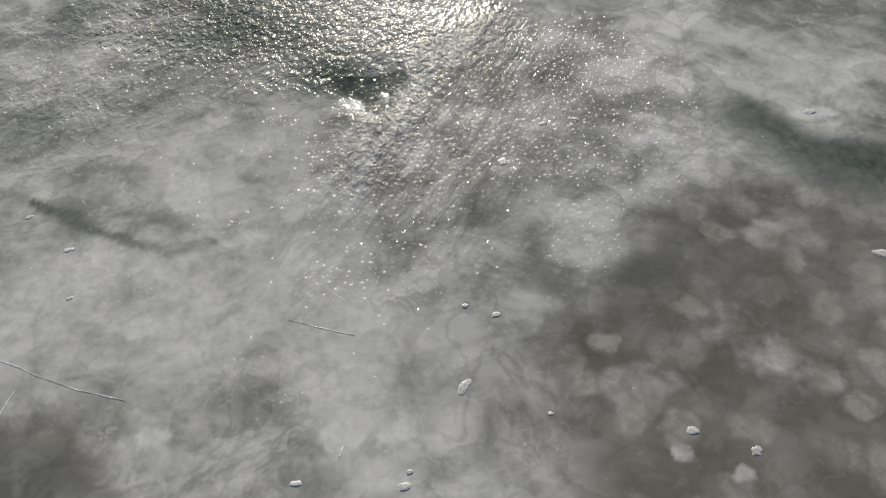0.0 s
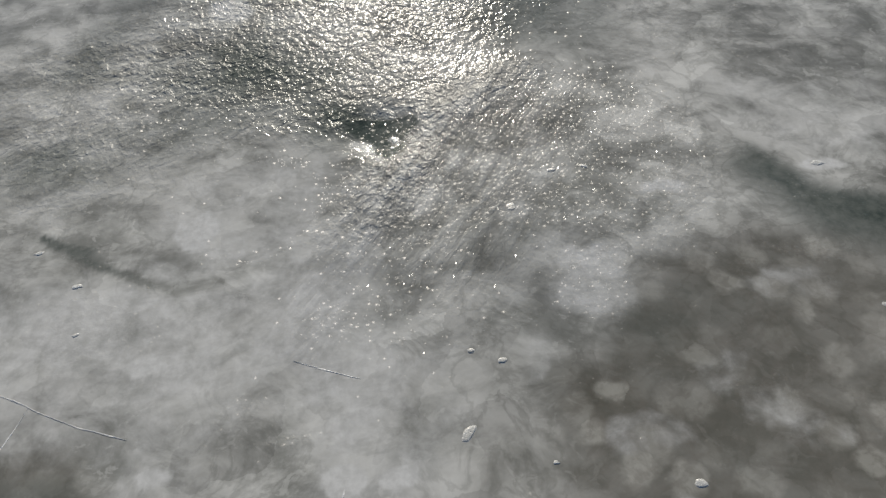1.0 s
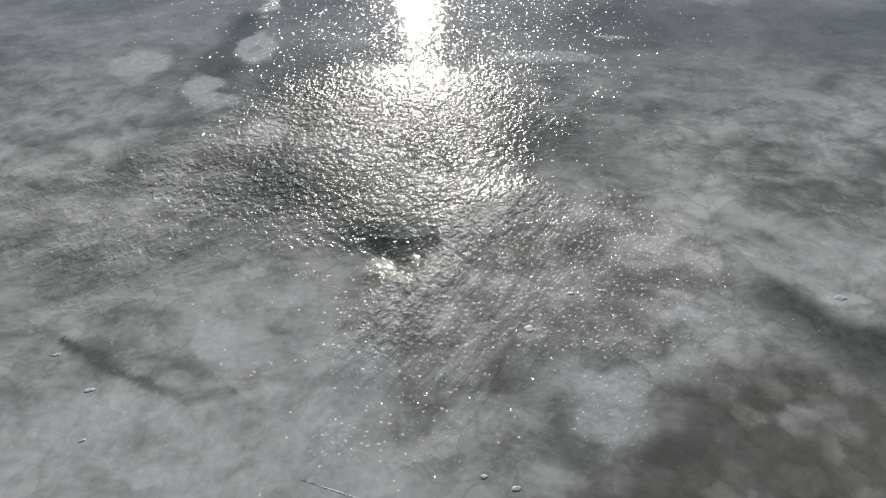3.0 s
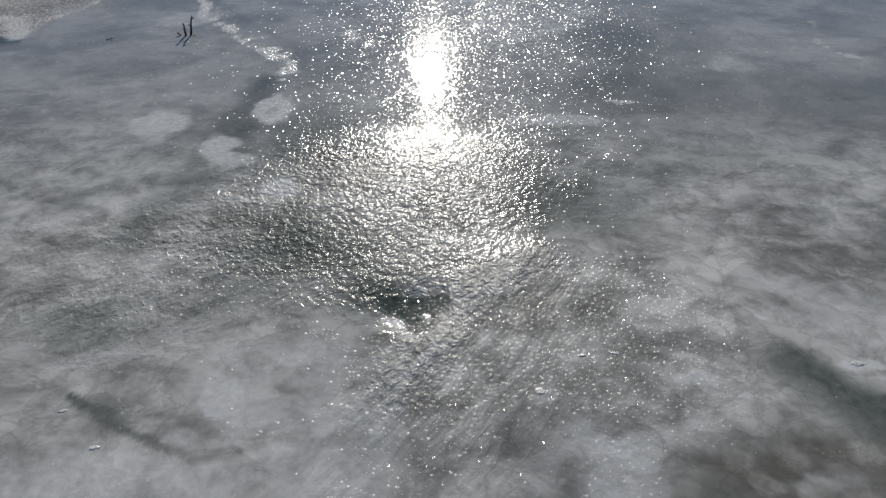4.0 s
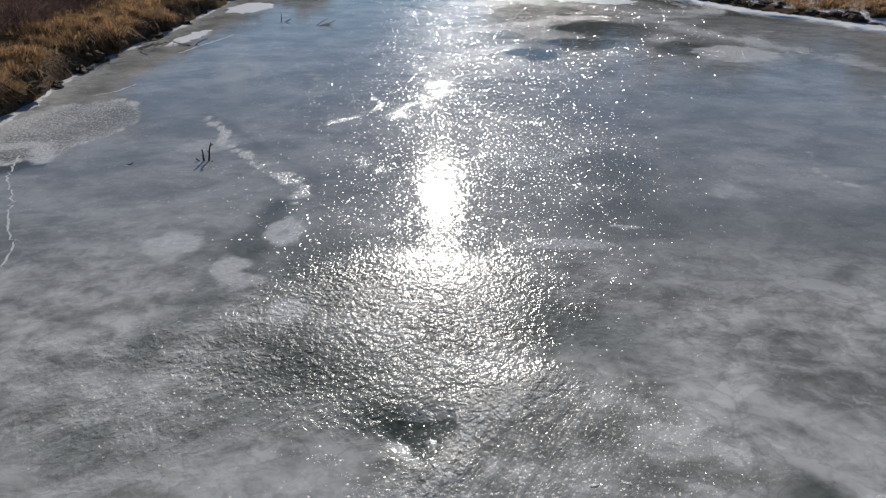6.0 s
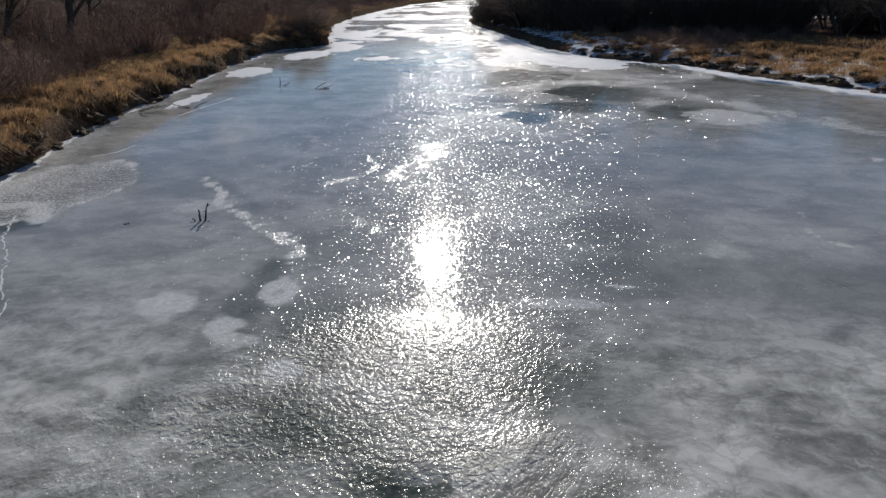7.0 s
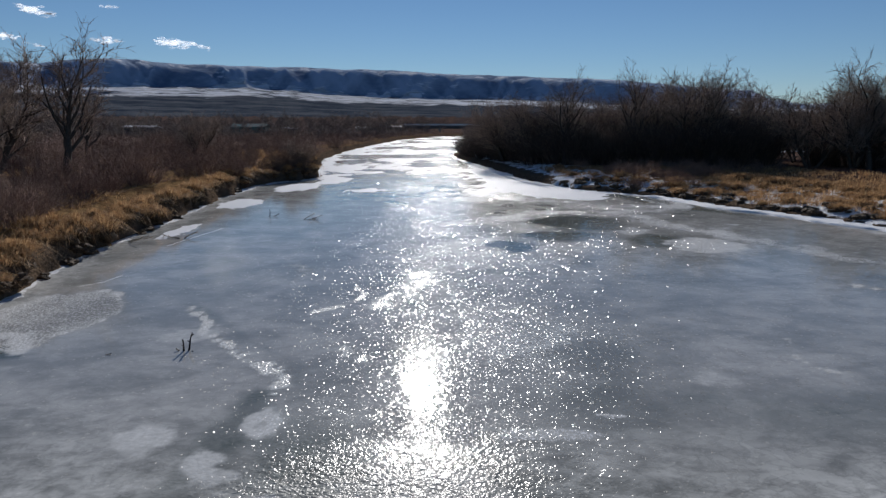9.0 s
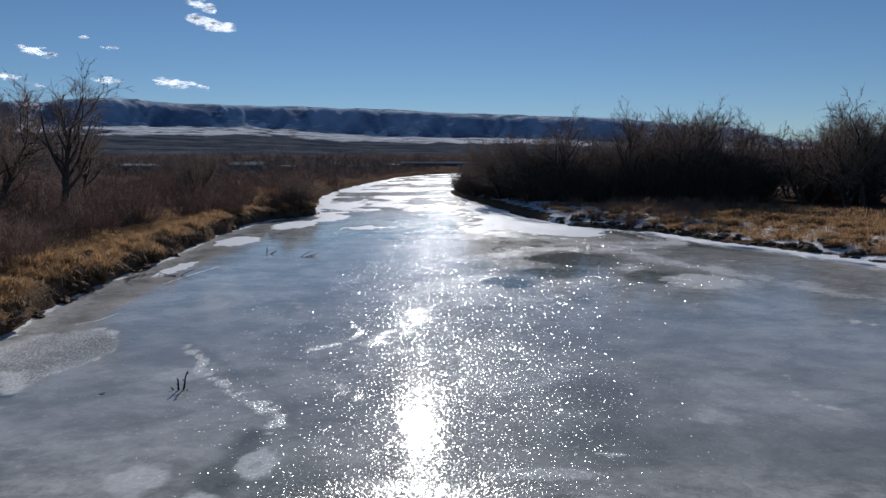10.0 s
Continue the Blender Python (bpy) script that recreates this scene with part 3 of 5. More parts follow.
    # round white frost spots
    for cx, cy, rx, ry, k in ((-3.40, 12.84, 0.34, 0.60, 1.1), (-5.32, 12.15, 0.50, 0.50, 0.6), (-4.07, 11.32, 0.34, 0.40, 0.7), (-3.6, 10.77, 0.40, 0.28, 0.6), (-2.73, 9.84, 0.30, 0.36, 0.8),
                              (-2.40, 5.40, 0.21, 0.19, 0.8), (2.60, 5.68, 0.22, 0.10, 0.7), (4.46, 5.98, 0.22, 0.09, 0.8), (1.75, 12.45, 0.9, 0.22, 0.45), (-2.57, 3.73, 0.14, 0.10, 0.5), (-6.9, 18.6, 0.6, 0.7, 0.45),
                              (5.93, 15.36, 0.5, 0.45, 0.4), (-0.74, 2.57, 0.14, 0.13, 0.6), (-0.32, 2.56, 0.14, 0.07, 0.6), (-2.27, 2.67, 0.12, 0.08, 0.5)):
        frost = frost + 0.95 * k * disc(x, y, cx, cy, rx * 1.1, ry * 1.1, 0.28, 0.4, 7)
    for cx, cy, rx, ry, k in ((2.56, 3.37, 0.22, 0.17, 0.45), (2.84, 3.0, 0.33, 0.16, 0.45), (1.77, 2.82, 0.30, 0.20, 0.55), (3.13, 2.74, 0.28, 0.26, 0.45), (3.55, 2.62, 0.30, 0.22, 0.40), (1.94, 2.23, 0.08, 0.08, 0.9), (2.42, 2.02, 0.09, 0.08, 0.9),
                              (3.5, 4.3, 0.5, 0.14, 0.40), (3.2, 4.45, 0.5, 0.10, 0.30), (0.96, 3.6, 0.12, 0.14, 0.5), (4.2, 3.6, 0.5, 0.3, 0.3), (-4.1, 5.9, 0.5, 0.3, 0.3)):
        frost = frost + 0.62 * k * disc(sx, sy, cx, cy, rx * 1.1, ry * 1.1, 0.35, 0.35, 7)
    frost = frost - 0.55 * disc(x, y, -3.43, 12.8, 0.13, 0.24, 0.5, 0.3, 8)
    # the frozen channel, curls and arcs: white rims and crystals
    for pts, w, k, s in (([(-7.6, 21.6), (-6.45, 19.3), (-5.26, 17.3), (-4.4, 16.5), (-3.8, 15.7), (-3.45, 14.6)], 0.34, 0.8, 1.6),
                         ([(-4.0, 21.0), (-3.3, 21.75), (-2.75, 22.8), (-2.65, 23.5), (-3.15, 24.5)], 0.16, 1.0, 1.0),
                         ([(-3.0, 18.3), (-2.5, 17.4), (-2.1, 16.7)], 0.5, 0.45, 1.5), ([(-2.0, 22.0), (-1.3, 24.0), (-0.9, 26.8)], 0.7, 0.35, 1.2),
                         ([(8.9, 18.5), (8.45, 17.0), (8.5, 16.4), (9.1, 15.9)], 0.13, 0.55, 0.0), ([(14.0, 25.0), (14.6, 24.5), (15.6, 24.2), (17.0, 24.0)], 0.45, 0.9, 1.0),
                         ([(2.5, 13.65), (3.0, 13.35), (3.7, 13.2), (4.2, 13.0)], 0.10, 0.8, 1.5), ([(-6.8, 26.4), (-6.1, 25.4), (-5.3, 25.8), (-5.2, 27.2), (-6.0, 28.6)], 0.5, 0.30, 0.6)):
        d, share, side = along(x + 0.35 * (mid - 0.5) + 0.3 * (rag - 0.5), y + 0.6 * (mid - 0.5), pts)
        broken = step(0.40, 0.58, fbm(x * 3.6, y * 2.4, 4, 221))
        k2 = k * (1 - step(w * 0.25, w, d)) * (0.25 + 1.0 * broken)
        frost = frost + 0.9 * k2
        spark = spark + s * k2
        bumps = bumps + 0.8 * k2
    d, share, side = along(sx, sy, [(-7.8, 21.9), (-6.2, 19.8), (-5.0, 17.9), (-4.1, 17.0), (-3.4, 15.9), (-3.0, 14.6), (-1.5, 16.2)])
    dark = dark + 0.26 * (1 - step(0.05, 0.35, d))
    # the rough patch off the left bank, its rim, and the dark water-stain beside it
    reach = np.hypot((sx + 11.5) / 1.75, (wy * 0.4 + sy * 0.6 - 20.4) / 3.5) + (mid - 0.5) * 0.5
    patch = 1 - step(0.85, 1.08, reach)
    broken = step(0.40, 0.60, fbm(x * 1.5, y * 0.9, 4, 231))
    spark = spark + 2.4 * patch
    frost = frost + 0.20 * patch + 0.85 * np.exp(-((reach - 0.95) / 0.06) ** 2) * (0.15 + broken)
    d, share, side = along(sx, sy, [(-12.9, 17.7), (-11.9, 18.5), (-11.2, 18.6), (-10.4, 17.2)])
    frost = frost + 0.9 * (1 - step(0.10, 0.38, d))
    dark = dark + 0.8 * disc(wx, wy, -11.2, 17.0, 1.2, 0.8, 0.5) * (1 - step(-0.3, 0.1, d * side))
    bumps = bumps + 0.6 * patch
    # crystal drifts upstream, and the bright round one
    sparkle = fbm(x * 0.24, y * 0.16, 5, 81)
    up = step(27, 40, y) * (1 - step(62, 82, y)) * step(-6, -2, wx)
    spark = spark + up * (1 - pool) * step(0.42, 0.56, sparkle) * (0.30 + 1.1 * step(1.5, 6, np.abs(x - 0.5)))
    # frost raised here so its white also stands for the drifts' sun sparkle
    frost = frost + 0.52 * up * (1 - pool) * step(0.44, 0.58, sparkle) * (0.4 + 0.9 * step(0.42, 0.58, fbm(x * 0.9, y * 0.5, 4, 281)))
    lens = disc(x, y, 12.1, 33.9, 1.5, 2.0, 0.25, 0.35)
    frost = frost + lens * (0.40 + 0.8 * step(0.4, 0.62, fbm(x * 2.5, y * 2.5, 3, 191)))
    spark = spark + 2.5 * lens
    d, share, side = along(wx, wy, [(7, 46.5), (10.4, 46.0), (12.0, 42.0), (13.8, 38.5), (15.5, 35.1), (16.6, 31.9), (18, 29), (20, 26)])
    trail = (1 - step(0.3, 1.7, d)) * (0.25 + 0.75 * step(0.42, 0.56, fbm(x * 1.1, y * 0.6, 4, 201)))
    frost = frost + 0.50 * trail * (1 - 0.6 * share)
    spark = spark + 2.5 * trail
    frost = frost + 0.14 * step(5, 9, wx) * step(20, 26, y) * (1 - step(48, 56, y)) * (1 - pool)
    # drifted snow: a tongue from the wooded point, then long broken sheets
    streak = fbm(x * 0.075 + 1.0 * mid, y * 0.085, 5, 71)
    d, share, side = along(x + 2.5 * (mid - 0.5) + 1.2 * (rag - 0.5), y + 5 * (mid - 0.5), [(3.2, 112), (5.6, 84), (8.0, 68), (10.2, 56.0)])
    tongue = 1 - step(0.80, 1.05, d / np.interp(share, [0, 0.35, 0.7, 0.9, 1], [0.6, 2.2, 4.8, 4.2, 2.2]))
    snow = snow + 0.9 * tongue * step(50, 52, y + 1.5 * (mid - 0.5))
    yy = y + 20 * (fbm(x * 0.09, y * 0.035, 4, 271) - 0.5) + np.interp(x, [-16, -8, -2, 2], [26, 16, 4, 0]) * -1
    snow = snow + 0.30 * step(46, 82, yy) + step(44, 62, yy) * 2.0 * (streak - 0.50)
    snow = snow + 0.14 * step(90, 200, y) + step(46, 60, yy) * 1.5 * (fbm(x * 0.32, y * 0.12, 5, 211) - 0.5)
    snow = snow - 0.6 * step(50, 58, y) * disc(x, y, 9.3, 84, 1.5, 10, 0.3)
    spark = spark + 0.25 * step(55, 75, y)
    # snow shelves along the banks
    dl, dr = x - left_edge(y), right_edge(y) - x
    for cx, cy, rx, ry in ((-13.85, 37.8, 0.55, 2.6), (-14.4, 51.2, 1.3, 2.8), (-13.2, 64.5, 2.0, 5.0), (-11.0, 72.5, 1.8, 5.5), (-7.0, 62.0, 1.8, 1.6), (-10.4, 84.0, 3.2, 4.0)):
        snow = snow + 0.80 * disc(2 * sx - x + 0.8 * (wx - x), sy + 3.0 * (wy - y) + 3 * (sy - y), cx, cy, rx, ry, 0.30, 0.45, 23)
    shelf = np.interp(y, [10, 24, 30, 33, 40, 54, 60, 70, 80, 100, 150], [0.45, 0.4, 0.3, 0.5, 0.6, 0.5, 0.7, 1.0, 3.0, 3.0, 4.0])
    snow = snow + 0.62 * (1 - step(0.35, 1.0, dl / shelf + 1.6 * (mid - 0.5)))
    frost = frost + 0.45 * (1 - step(0.3, 1.1, dl / 1.7 + 1.4 * (mid - 0.5))) * step(14, 18, y)
    rim = np.interp(y, [20, 30, 37, 44, 50, 55, 60, 66, 90, 140], [2.0, 2.0, 1.5, 0.9, 0.8, 0.7, 0.3, 0.6, 1.0, 0.5])
    snow = snow + 0.8 * (1 - step(0.6, 1.0, dr / rim + 0.6 * (mid - 0.5)))
    dark = dark + 0.45 * step(1.0, 2.0, dr / rim) * (1 - step(3.0, 5.0, dr)) * step(40, 46, y) * (1 - step(62, 66, y))
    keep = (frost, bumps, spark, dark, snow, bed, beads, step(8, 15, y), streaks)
    return [np.clip(v, 0, 3.2 if v is spark else 1.2) for v in keep]


def ice_height(x, y):
    d, share, side = along(x, y, RIDGE)
    return (0.07 * disc(x, y, 1.3, 6.2, 2.0, 2.1, 0.75, 0.08) + 0.03 * np.exp(-(d / 0.35) ** 2) * step(0.05, 0.4, share)
            - 0.045 * disc(x, y, -0.36, 6.82, 0.5, 0.42, 0.6, 0.1) + (0.012 - 0.009 * step(9, 13, y)) * (fbm(x * 0.9, y * 0.9, 3, 91) - 0.5))


gx, gy, rows, cols = fan(2.5, 460, 1.0105, 0.22, 44, True, 1.0062, 22.0)
fields = ice_fields(gx, gy)
relief = ice_height(gx, gy) + 0.025 * step(0.45, 0.6, fields[4])
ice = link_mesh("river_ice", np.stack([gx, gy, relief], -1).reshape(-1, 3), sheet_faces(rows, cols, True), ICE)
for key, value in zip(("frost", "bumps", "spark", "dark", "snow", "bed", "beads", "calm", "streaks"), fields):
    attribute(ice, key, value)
tagged(ice, "grey cloudy river ice, pebbled and frosted, glittering in the sun", "river ice", kind="structure")

# ---------------------------------------------------------------- ground
gx, gy, rows, cols = fan(8, 4300, 1.0135, 0.22, 44, True)
gz, bank, is_left = land_height(gx, gy)
ground = link_mesh("ground", np.stack([gx, gy, gz], -1).reshape(-1, 3), sheet_faces(rows, cols, True), GROUND)
dist = np.hypot(gx, gy)
g_snow = (np.where(is_left, 0.0, 0.56 * step(0.8, 2.0, bank) * (1 - step(7, 15, bank))) + 0.30 * step(200, 320, dist) * step(4, 9, bank) * (1 - step(700, 1200, dist))
          + disc(gx, gy, 60, 131, 14, 5, 0.3) * 0.9 + 0.5 * disc(gx, gy, 11, 66, 3.5, 3.0, 0.4) + 0.5 * disc(gx, gy, 25.8, 43.0, 3.2, 4.5, 0.4))
# left: shade of the cut bank face, put into colour; right: bare mud
g_mud_shade = np.where(is_left, 1 - step(0.3, 0.9, bank), 1 - step(1.0, 2.6, bank))
g_red = np.where(is_left, step(4, 10, bank), step(12, 20, bank)) * 0.8 + 0.5 * step(60, 140, dist)
for key, value in (("snow", g_snow), ("mud", g_mud_shade), ("red", g_red)):
    attribute(ground, key, value)
tagged(ground, "dry winter river land, straw grass and brush with snow patches", "ground", kind="structure")


# ---------------------------------------------------------------- mountain
def mountain():
    az = np.radians(np.concatenate([np.linspace(-75, -36, 60), np.linspace(-35.9, 35.9, 720), np.linspace(36, 75, 60)]))
    s = np.concatenate([np.linspace(0, 0.5, 36), np.linspace(0.51, 0.80, 90), np.linspace(0.81, 1, 14)])
    ss, aa = np.meshgrid(s, az, indexing="ij")
    deg = np.degrees(aa)
    # height of the crest, the snowy bench and the foot, as seen from the bridge
    crest = np.interp(deg, [-75, -28.4, -26.1, -22.5, -20, -17, -13.3, -10.6, -5, 0, 6.6, 13.1, 19.2, 22.2, 23.5, 26, 75], [3.7, 4.05, 4.36, 4.43, 4.2, 4.3, 4.15, 4.25, 4.02, 3.87, 3.6, 3.3, 2.7, 2.4, 1.75, 1.4, 1.2])
    bench = np.interp(deg, [-75, -27, -19, -15, -12, -8.7, -5, 0, 5, 20, 75], [2.5, 2.5, 2.62, 2.62, 2.48, 2.25, 2.07, 1.95, 1.9, 1.2, 0.5])
    d = 1150 + 3050 * ss
    bend = (fbm(deg * 0.35, ss * 3, 3, 99) - 0.5) * 3.0
    gully = fbm((deg + bend) * 0.9 + ss * 14, ss * 7.0, 5, 101)
    rib = 1 - np.abs(2 * fbm((deg + bend) * 0.45 - ss * 9, ss * 3.0, 4, 111) - 1)
    top = crest + 0.22 * (fbm(deg * 0.5, deg * 0, 5, 121) - 0.5)
    el = bench * (0.06 + 0.74 * step(0.0, 0.55, ss) + 0.20 * step(0.5, 0.66, ss))
    el = el + (top - bench) * (0.82 * step(0.645, 0.735, ss) + 0.18 * step(0.72, 0.80, ss))
    wall = step(0.635, 0.665, ss) * (1 - step(0.735, 0.79, ss))
    el = el + wall * ((rib - 0.6) * 0.42 + (gully - 0.5) * 0.50) + 0.12 * (fbm(deg * 0.9, ss * 9, 4, 131) - 0.5) * (1 - wall) * step(0, 0.1, ss)
    z = EYE + d * np.tan(np.radians(el)) - 6 * (1 - step(0, 0.06, ss))
    z = np.where(ss > 0.81, z - (ss - 0.81) * 1500, z)
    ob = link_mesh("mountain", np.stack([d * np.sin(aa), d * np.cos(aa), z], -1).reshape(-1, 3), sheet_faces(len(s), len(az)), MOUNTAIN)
    cone = 1 - np.abs(2 * fbm(deg * 0.55, deg * 0, 3, 141) - 1)
    line = 0.635 + 0.04 * (cone - 0.6) + 0.025 * (fbm(deg * 1.6, deg * 0, 3, 161) - 0.5)
    low = line + 0.12 * (fbm(deg * 0.8, ss * 6, 4, 162) - 0.5)
    snow = (0.60 * step(low - 0.25, low - 0.12, ss) * (1 - step(line, line + 0.03, ss)) + 0.22 * wall * step(0.60, 0.80, rib) + 0.13 * wall
            + 0.45 * step(0.735, 0.755, ss) * step(0.42, 0.60, fbm(deg * 1.6, ss * 40, 3, 151)))
    attribute(ob, "snow", snow)
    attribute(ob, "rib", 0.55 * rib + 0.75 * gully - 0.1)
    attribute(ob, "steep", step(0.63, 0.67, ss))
    tagged(ob, "long flat-topped mountain ridge with dark slopes and a snowy foot", "mountain", kind="structure")


mountain()
# ---------------------------------------------------------------- trees and shrubs
def unit(v):
    return v / (np.linalg.norm(v) + 1e-9)


def limb(rng, out, p, d, length, r0, r1, steps, bend, rise):
    """One winding limb of several pieces; returns its joints as (point, way, radius)."""
    joints = []
    for i in range(steps):
        d = unit(d + np.array([rng.gauss(0, bend), rng.gauss(0, bend), rng.gauss(0, bend) + rise]))
        q = p + d * length / steps
        ra, rb = r0 + (r1 - r0) * i / steps, r0 + (r1 - r0) * (i + 1) / steps
        out.append((p, q, ra, rb))
        p = q
        joints.append((p, d, rb))
    return joints


def side_way(rng, d, angle):
    w = unit(np.cross(d, np.array([rng.gauss(0, 1), rng.gauss(0, 1), rng.gauss(0, 1)])))
    return unit(d * math.cos(angle) + w * math.sin(angle))


def limbs_mesh(name, segs, sides, material, parent):
    v, f = prisms([s[0] for s in segs], [s[1] for s in segs], [s[2] for s in segs], [s[3] for s in segs], sides)
    return link_mesh(name, v, f, material, True, parent)


def bare_tree(seed, height, stems, lean, spread, material):
    """A leafless tree or tall willow: thick limbs, then a crown of fine twigs."""
    rng = random.Random(seed)
    thick, fine = [], []
    base = new("bare_tree")
    base.location = (0, 0, -500)
    for s in range(stems):
        a = rng.uniform(0, 2 * math.pi)
        d = unit(np.array([math.cos(a) * lean, math.sin(a) * lean, 1.0]))
        p = np.array([math.cos(a), math.sin(a), 0]) * 0.25 * (stems > 1) - np.array([0, 0, 0.3])
        k = rng.uniform(0.75, 1.0)
        r = height * 0.022 * (1.3 if stems == 1 else 0.85)
        trunk = limb(rng, thick, p, d, height * 0.62 * k, r, r * 0.35, 7, 0.10, 0.03)
        for i, (q, w, rr) in enumerate(trunk):
            if i < 1:
                continue
            for b in range(2 if i < 6 else 3):
                l1 = height * rng.uniform(0.22, 0.42) * (1.15 - 0.06 * i)
                bough = limb(rng, thick, q, side_way(rng, w, rng.uniform(0.45, 0.95) * spread), l1, rr * 0.62, rr * 0.18, 5, 0.16, 0.06)
                for j, (q2, w2, r2) in enumerate(bough):
                    for c in range(2):
                        l2 = height * rng.uniform(0.08, 0.17)
                        tw = limb(rng, fine, q2, side_way(rng, w2, rng.uniform(0.4, 0.9)), l2, max(r2 * 0.6, 0.018), 0.010, 3, 0.22, 0.05)
                        for q3, w3, r3 in tw:
                            for e in range(3):
                                limb(rng, fine, q3, side_way(rng, w3, rng.uniform(0.4, 0.9)), height * rng.uniform(0.04, 0.09), 0.014, 0.007, 1, 0.2, 0.05)
    limbs_mesh("trunk", thick, 5, BARK, base)
    limbs_mesh("crown", fine, 3, material, base)
    return base


def shrub(seed, height, width, stems, material, thick=0.012):
    """A many-stemmed leafless shrub."""
    rng = random.Random(seed)
    main, fine = [], []
    base = new("shrub")
    base.location = (0, 0, -500)
    for s in range(stems):
        a, rad = rng.uniform(0, 2 * math.pi), rng.uniform(0, 1) ** 0.6
        p = np.array([math.cos(a) * rad * width * 0.28, math.sin(a) * rad * width * 0.28, -0.15])
        d = unit(np.array([math.cos(a) * rad * width * 0.55, math.sin(a) * rad * width * 0.55, height * rng.uniform(0.7, 1.1)]))
        js = limb(rng, main, p, d, height * rng.uniform(0.55, 1.05), thick * rng.uniform(1, 2.2), thick * 0.6, 4, 0.13, 0.0)
        for q, w, r in js:
            for c in range(3):
                tw = limb(rng, fine, q, side_way(rng, w, rng.uniform(0.3, 0.9)), height * rng.uniform(0.10, 0.28), thick * 0.7, thick * 0.35, 2, 0.18, 0.06)
    limbs_mesh("base_wood", main, 3, material, base)
    limbs_mesh("crown", fine, 3, material, base)
    return base


def stand(master, x, y, scale, turn, label, category, group, tall=1.0, sink=0.05):
    z = float(land_height(np.array([x]), np.array([y]))[0][0])
    ob = copy_thing(master, pose(x, y, z - sink, 0, 0, turn))
    ob.scale = (scale, scale, scale * tall)
    ob.name = master.name.split(".")[0]
    return tagged(ob, label, category, group)


def retire(masters):
    for m in masters:
        for o in (*m.children_recursive, m):
            bpy.data.objects.remove(o)


rng = random.Random(11)
tall_trees = [bare_tree(21, 10, 1, 0.12, 1.0, TWIG), bare_tree(22, 10, 3, 0.35, 0.9, TWIG), bare_tree(23, 10, 4, 0.5, 0.8, TWIG)]
shrubs_red = [shrub(31 + i, 2.2, 2.6, 70, TWIG_RED) for i in range(3)]
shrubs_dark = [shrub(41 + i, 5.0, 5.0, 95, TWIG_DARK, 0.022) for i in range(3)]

# big cottonwoods on the left bank
for x, y, s, turn, kind in ((-31.5, 61, 1.30, 40, 0), (-38.5, 62, 1.42, 200, 1), (-45, 72, 1.3, 120, 2), (-30, 88, 0.75, 300, 1), (-47, 96, 1.0, 10, 0)):
    stand(tall_trees[kind], x, y, s, turn, "large leafless cottonwood standing in brown bank brush", "tree", "trees on the brushy bank")
# thicket on the wooded point
for px, y, h, kind in ((846, 116, 5.8, 2), (868, 106, 7.4, 1), (890, 98, 8.6, 2), (926, 94, 8.2, 1), (950, 90, 8.0, 2), (992, 84, 10.2, 0), (1024, 92, 7.4, 2), (1062, 88, 7.0, 1),
                       (1080, 95, 8.4, 2), (1112, 84, 10.0, 0), (1160, 88, 10.8, 2), (1186, 84, 11.8, 1), (1214, 88, 11.6, 2), (1240, 84, 10.6, 0), (1272, 90, 8.2, 2),
                       (1300, 92, 9.6, 1), (1326, 96, 10.2, 0), (1352, 104, 8.4, 1)):
    stand(tall_trees[kind], (px - 784) / 1294 * y, y, h / 9.2, rng.uniform(0, 360), "leafless willow in a dense dark thicket on the snowy point", "tree", "willows of the thicket", rng.uniform(0.95, 1.15))
# trees by the clearing
for px, y, h, kind in ((1398, 92, 9.0, 1), (1424, 82, 10.2, 1), (1452, 86, 10.6, 0), (1496, 80, 10.4, 2), (1526, 78, 12.0, 0), (1552, 82, 10.6, 2), (1590, 79, 11.0, 1), (1640, 80, 11.4, 2), (1690, 82, 11.0, 1)):
    stand(tall_trees[kind], (px - 784) / 1294 * y, y, h / 9.2, rng.uniform(0, 360), "leafless willow beside the straw clearing", "tree", "willows by the clearing")
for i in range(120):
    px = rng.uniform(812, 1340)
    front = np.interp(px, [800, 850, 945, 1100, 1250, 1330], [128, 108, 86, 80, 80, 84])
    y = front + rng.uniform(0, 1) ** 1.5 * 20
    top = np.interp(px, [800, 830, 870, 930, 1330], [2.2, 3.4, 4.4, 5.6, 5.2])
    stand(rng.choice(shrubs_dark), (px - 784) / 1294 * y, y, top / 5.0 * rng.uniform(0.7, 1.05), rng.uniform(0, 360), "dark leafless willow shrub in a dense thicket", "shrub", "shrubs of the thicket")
for i in range(26):
    px = rng.uniform(1415, 1720)
    y = np.interp(px, [1405, 1568, 1720], [84, 79, 79]) + rng.uniform(0, 1) ** 1.4 * 14
    stand(rng.choice(shrubs_dark), (px - 784) / 1294 * y, y, rng.uniform(0.4, 0.9), rng.uniform(0, 360), "dark leafless willow shrub beside the straw clearing", "shrub", "shrubs by the clearing")
# brown brush behind the left bank
for i in range(150):
    y = 27 + 130 * rng.uniform(0, 1) ** 1.4
    x = float(left_edge(y)) - (2.6 if y < 36 else 1.2) - (y * 0.85) * rng.uniform(0, 1) ** 1.2
    if x < -0.72 * y - 6:
        continue
    stand(rng.choice(shrubs_red), x, y, rng.uniform(0.45, 1.1) * (1 + y / 300), rng.uniform(0, 360), "reddish-brown leafless willow shrub on the bank meadow", "shrub", "brush of the bank meadow")
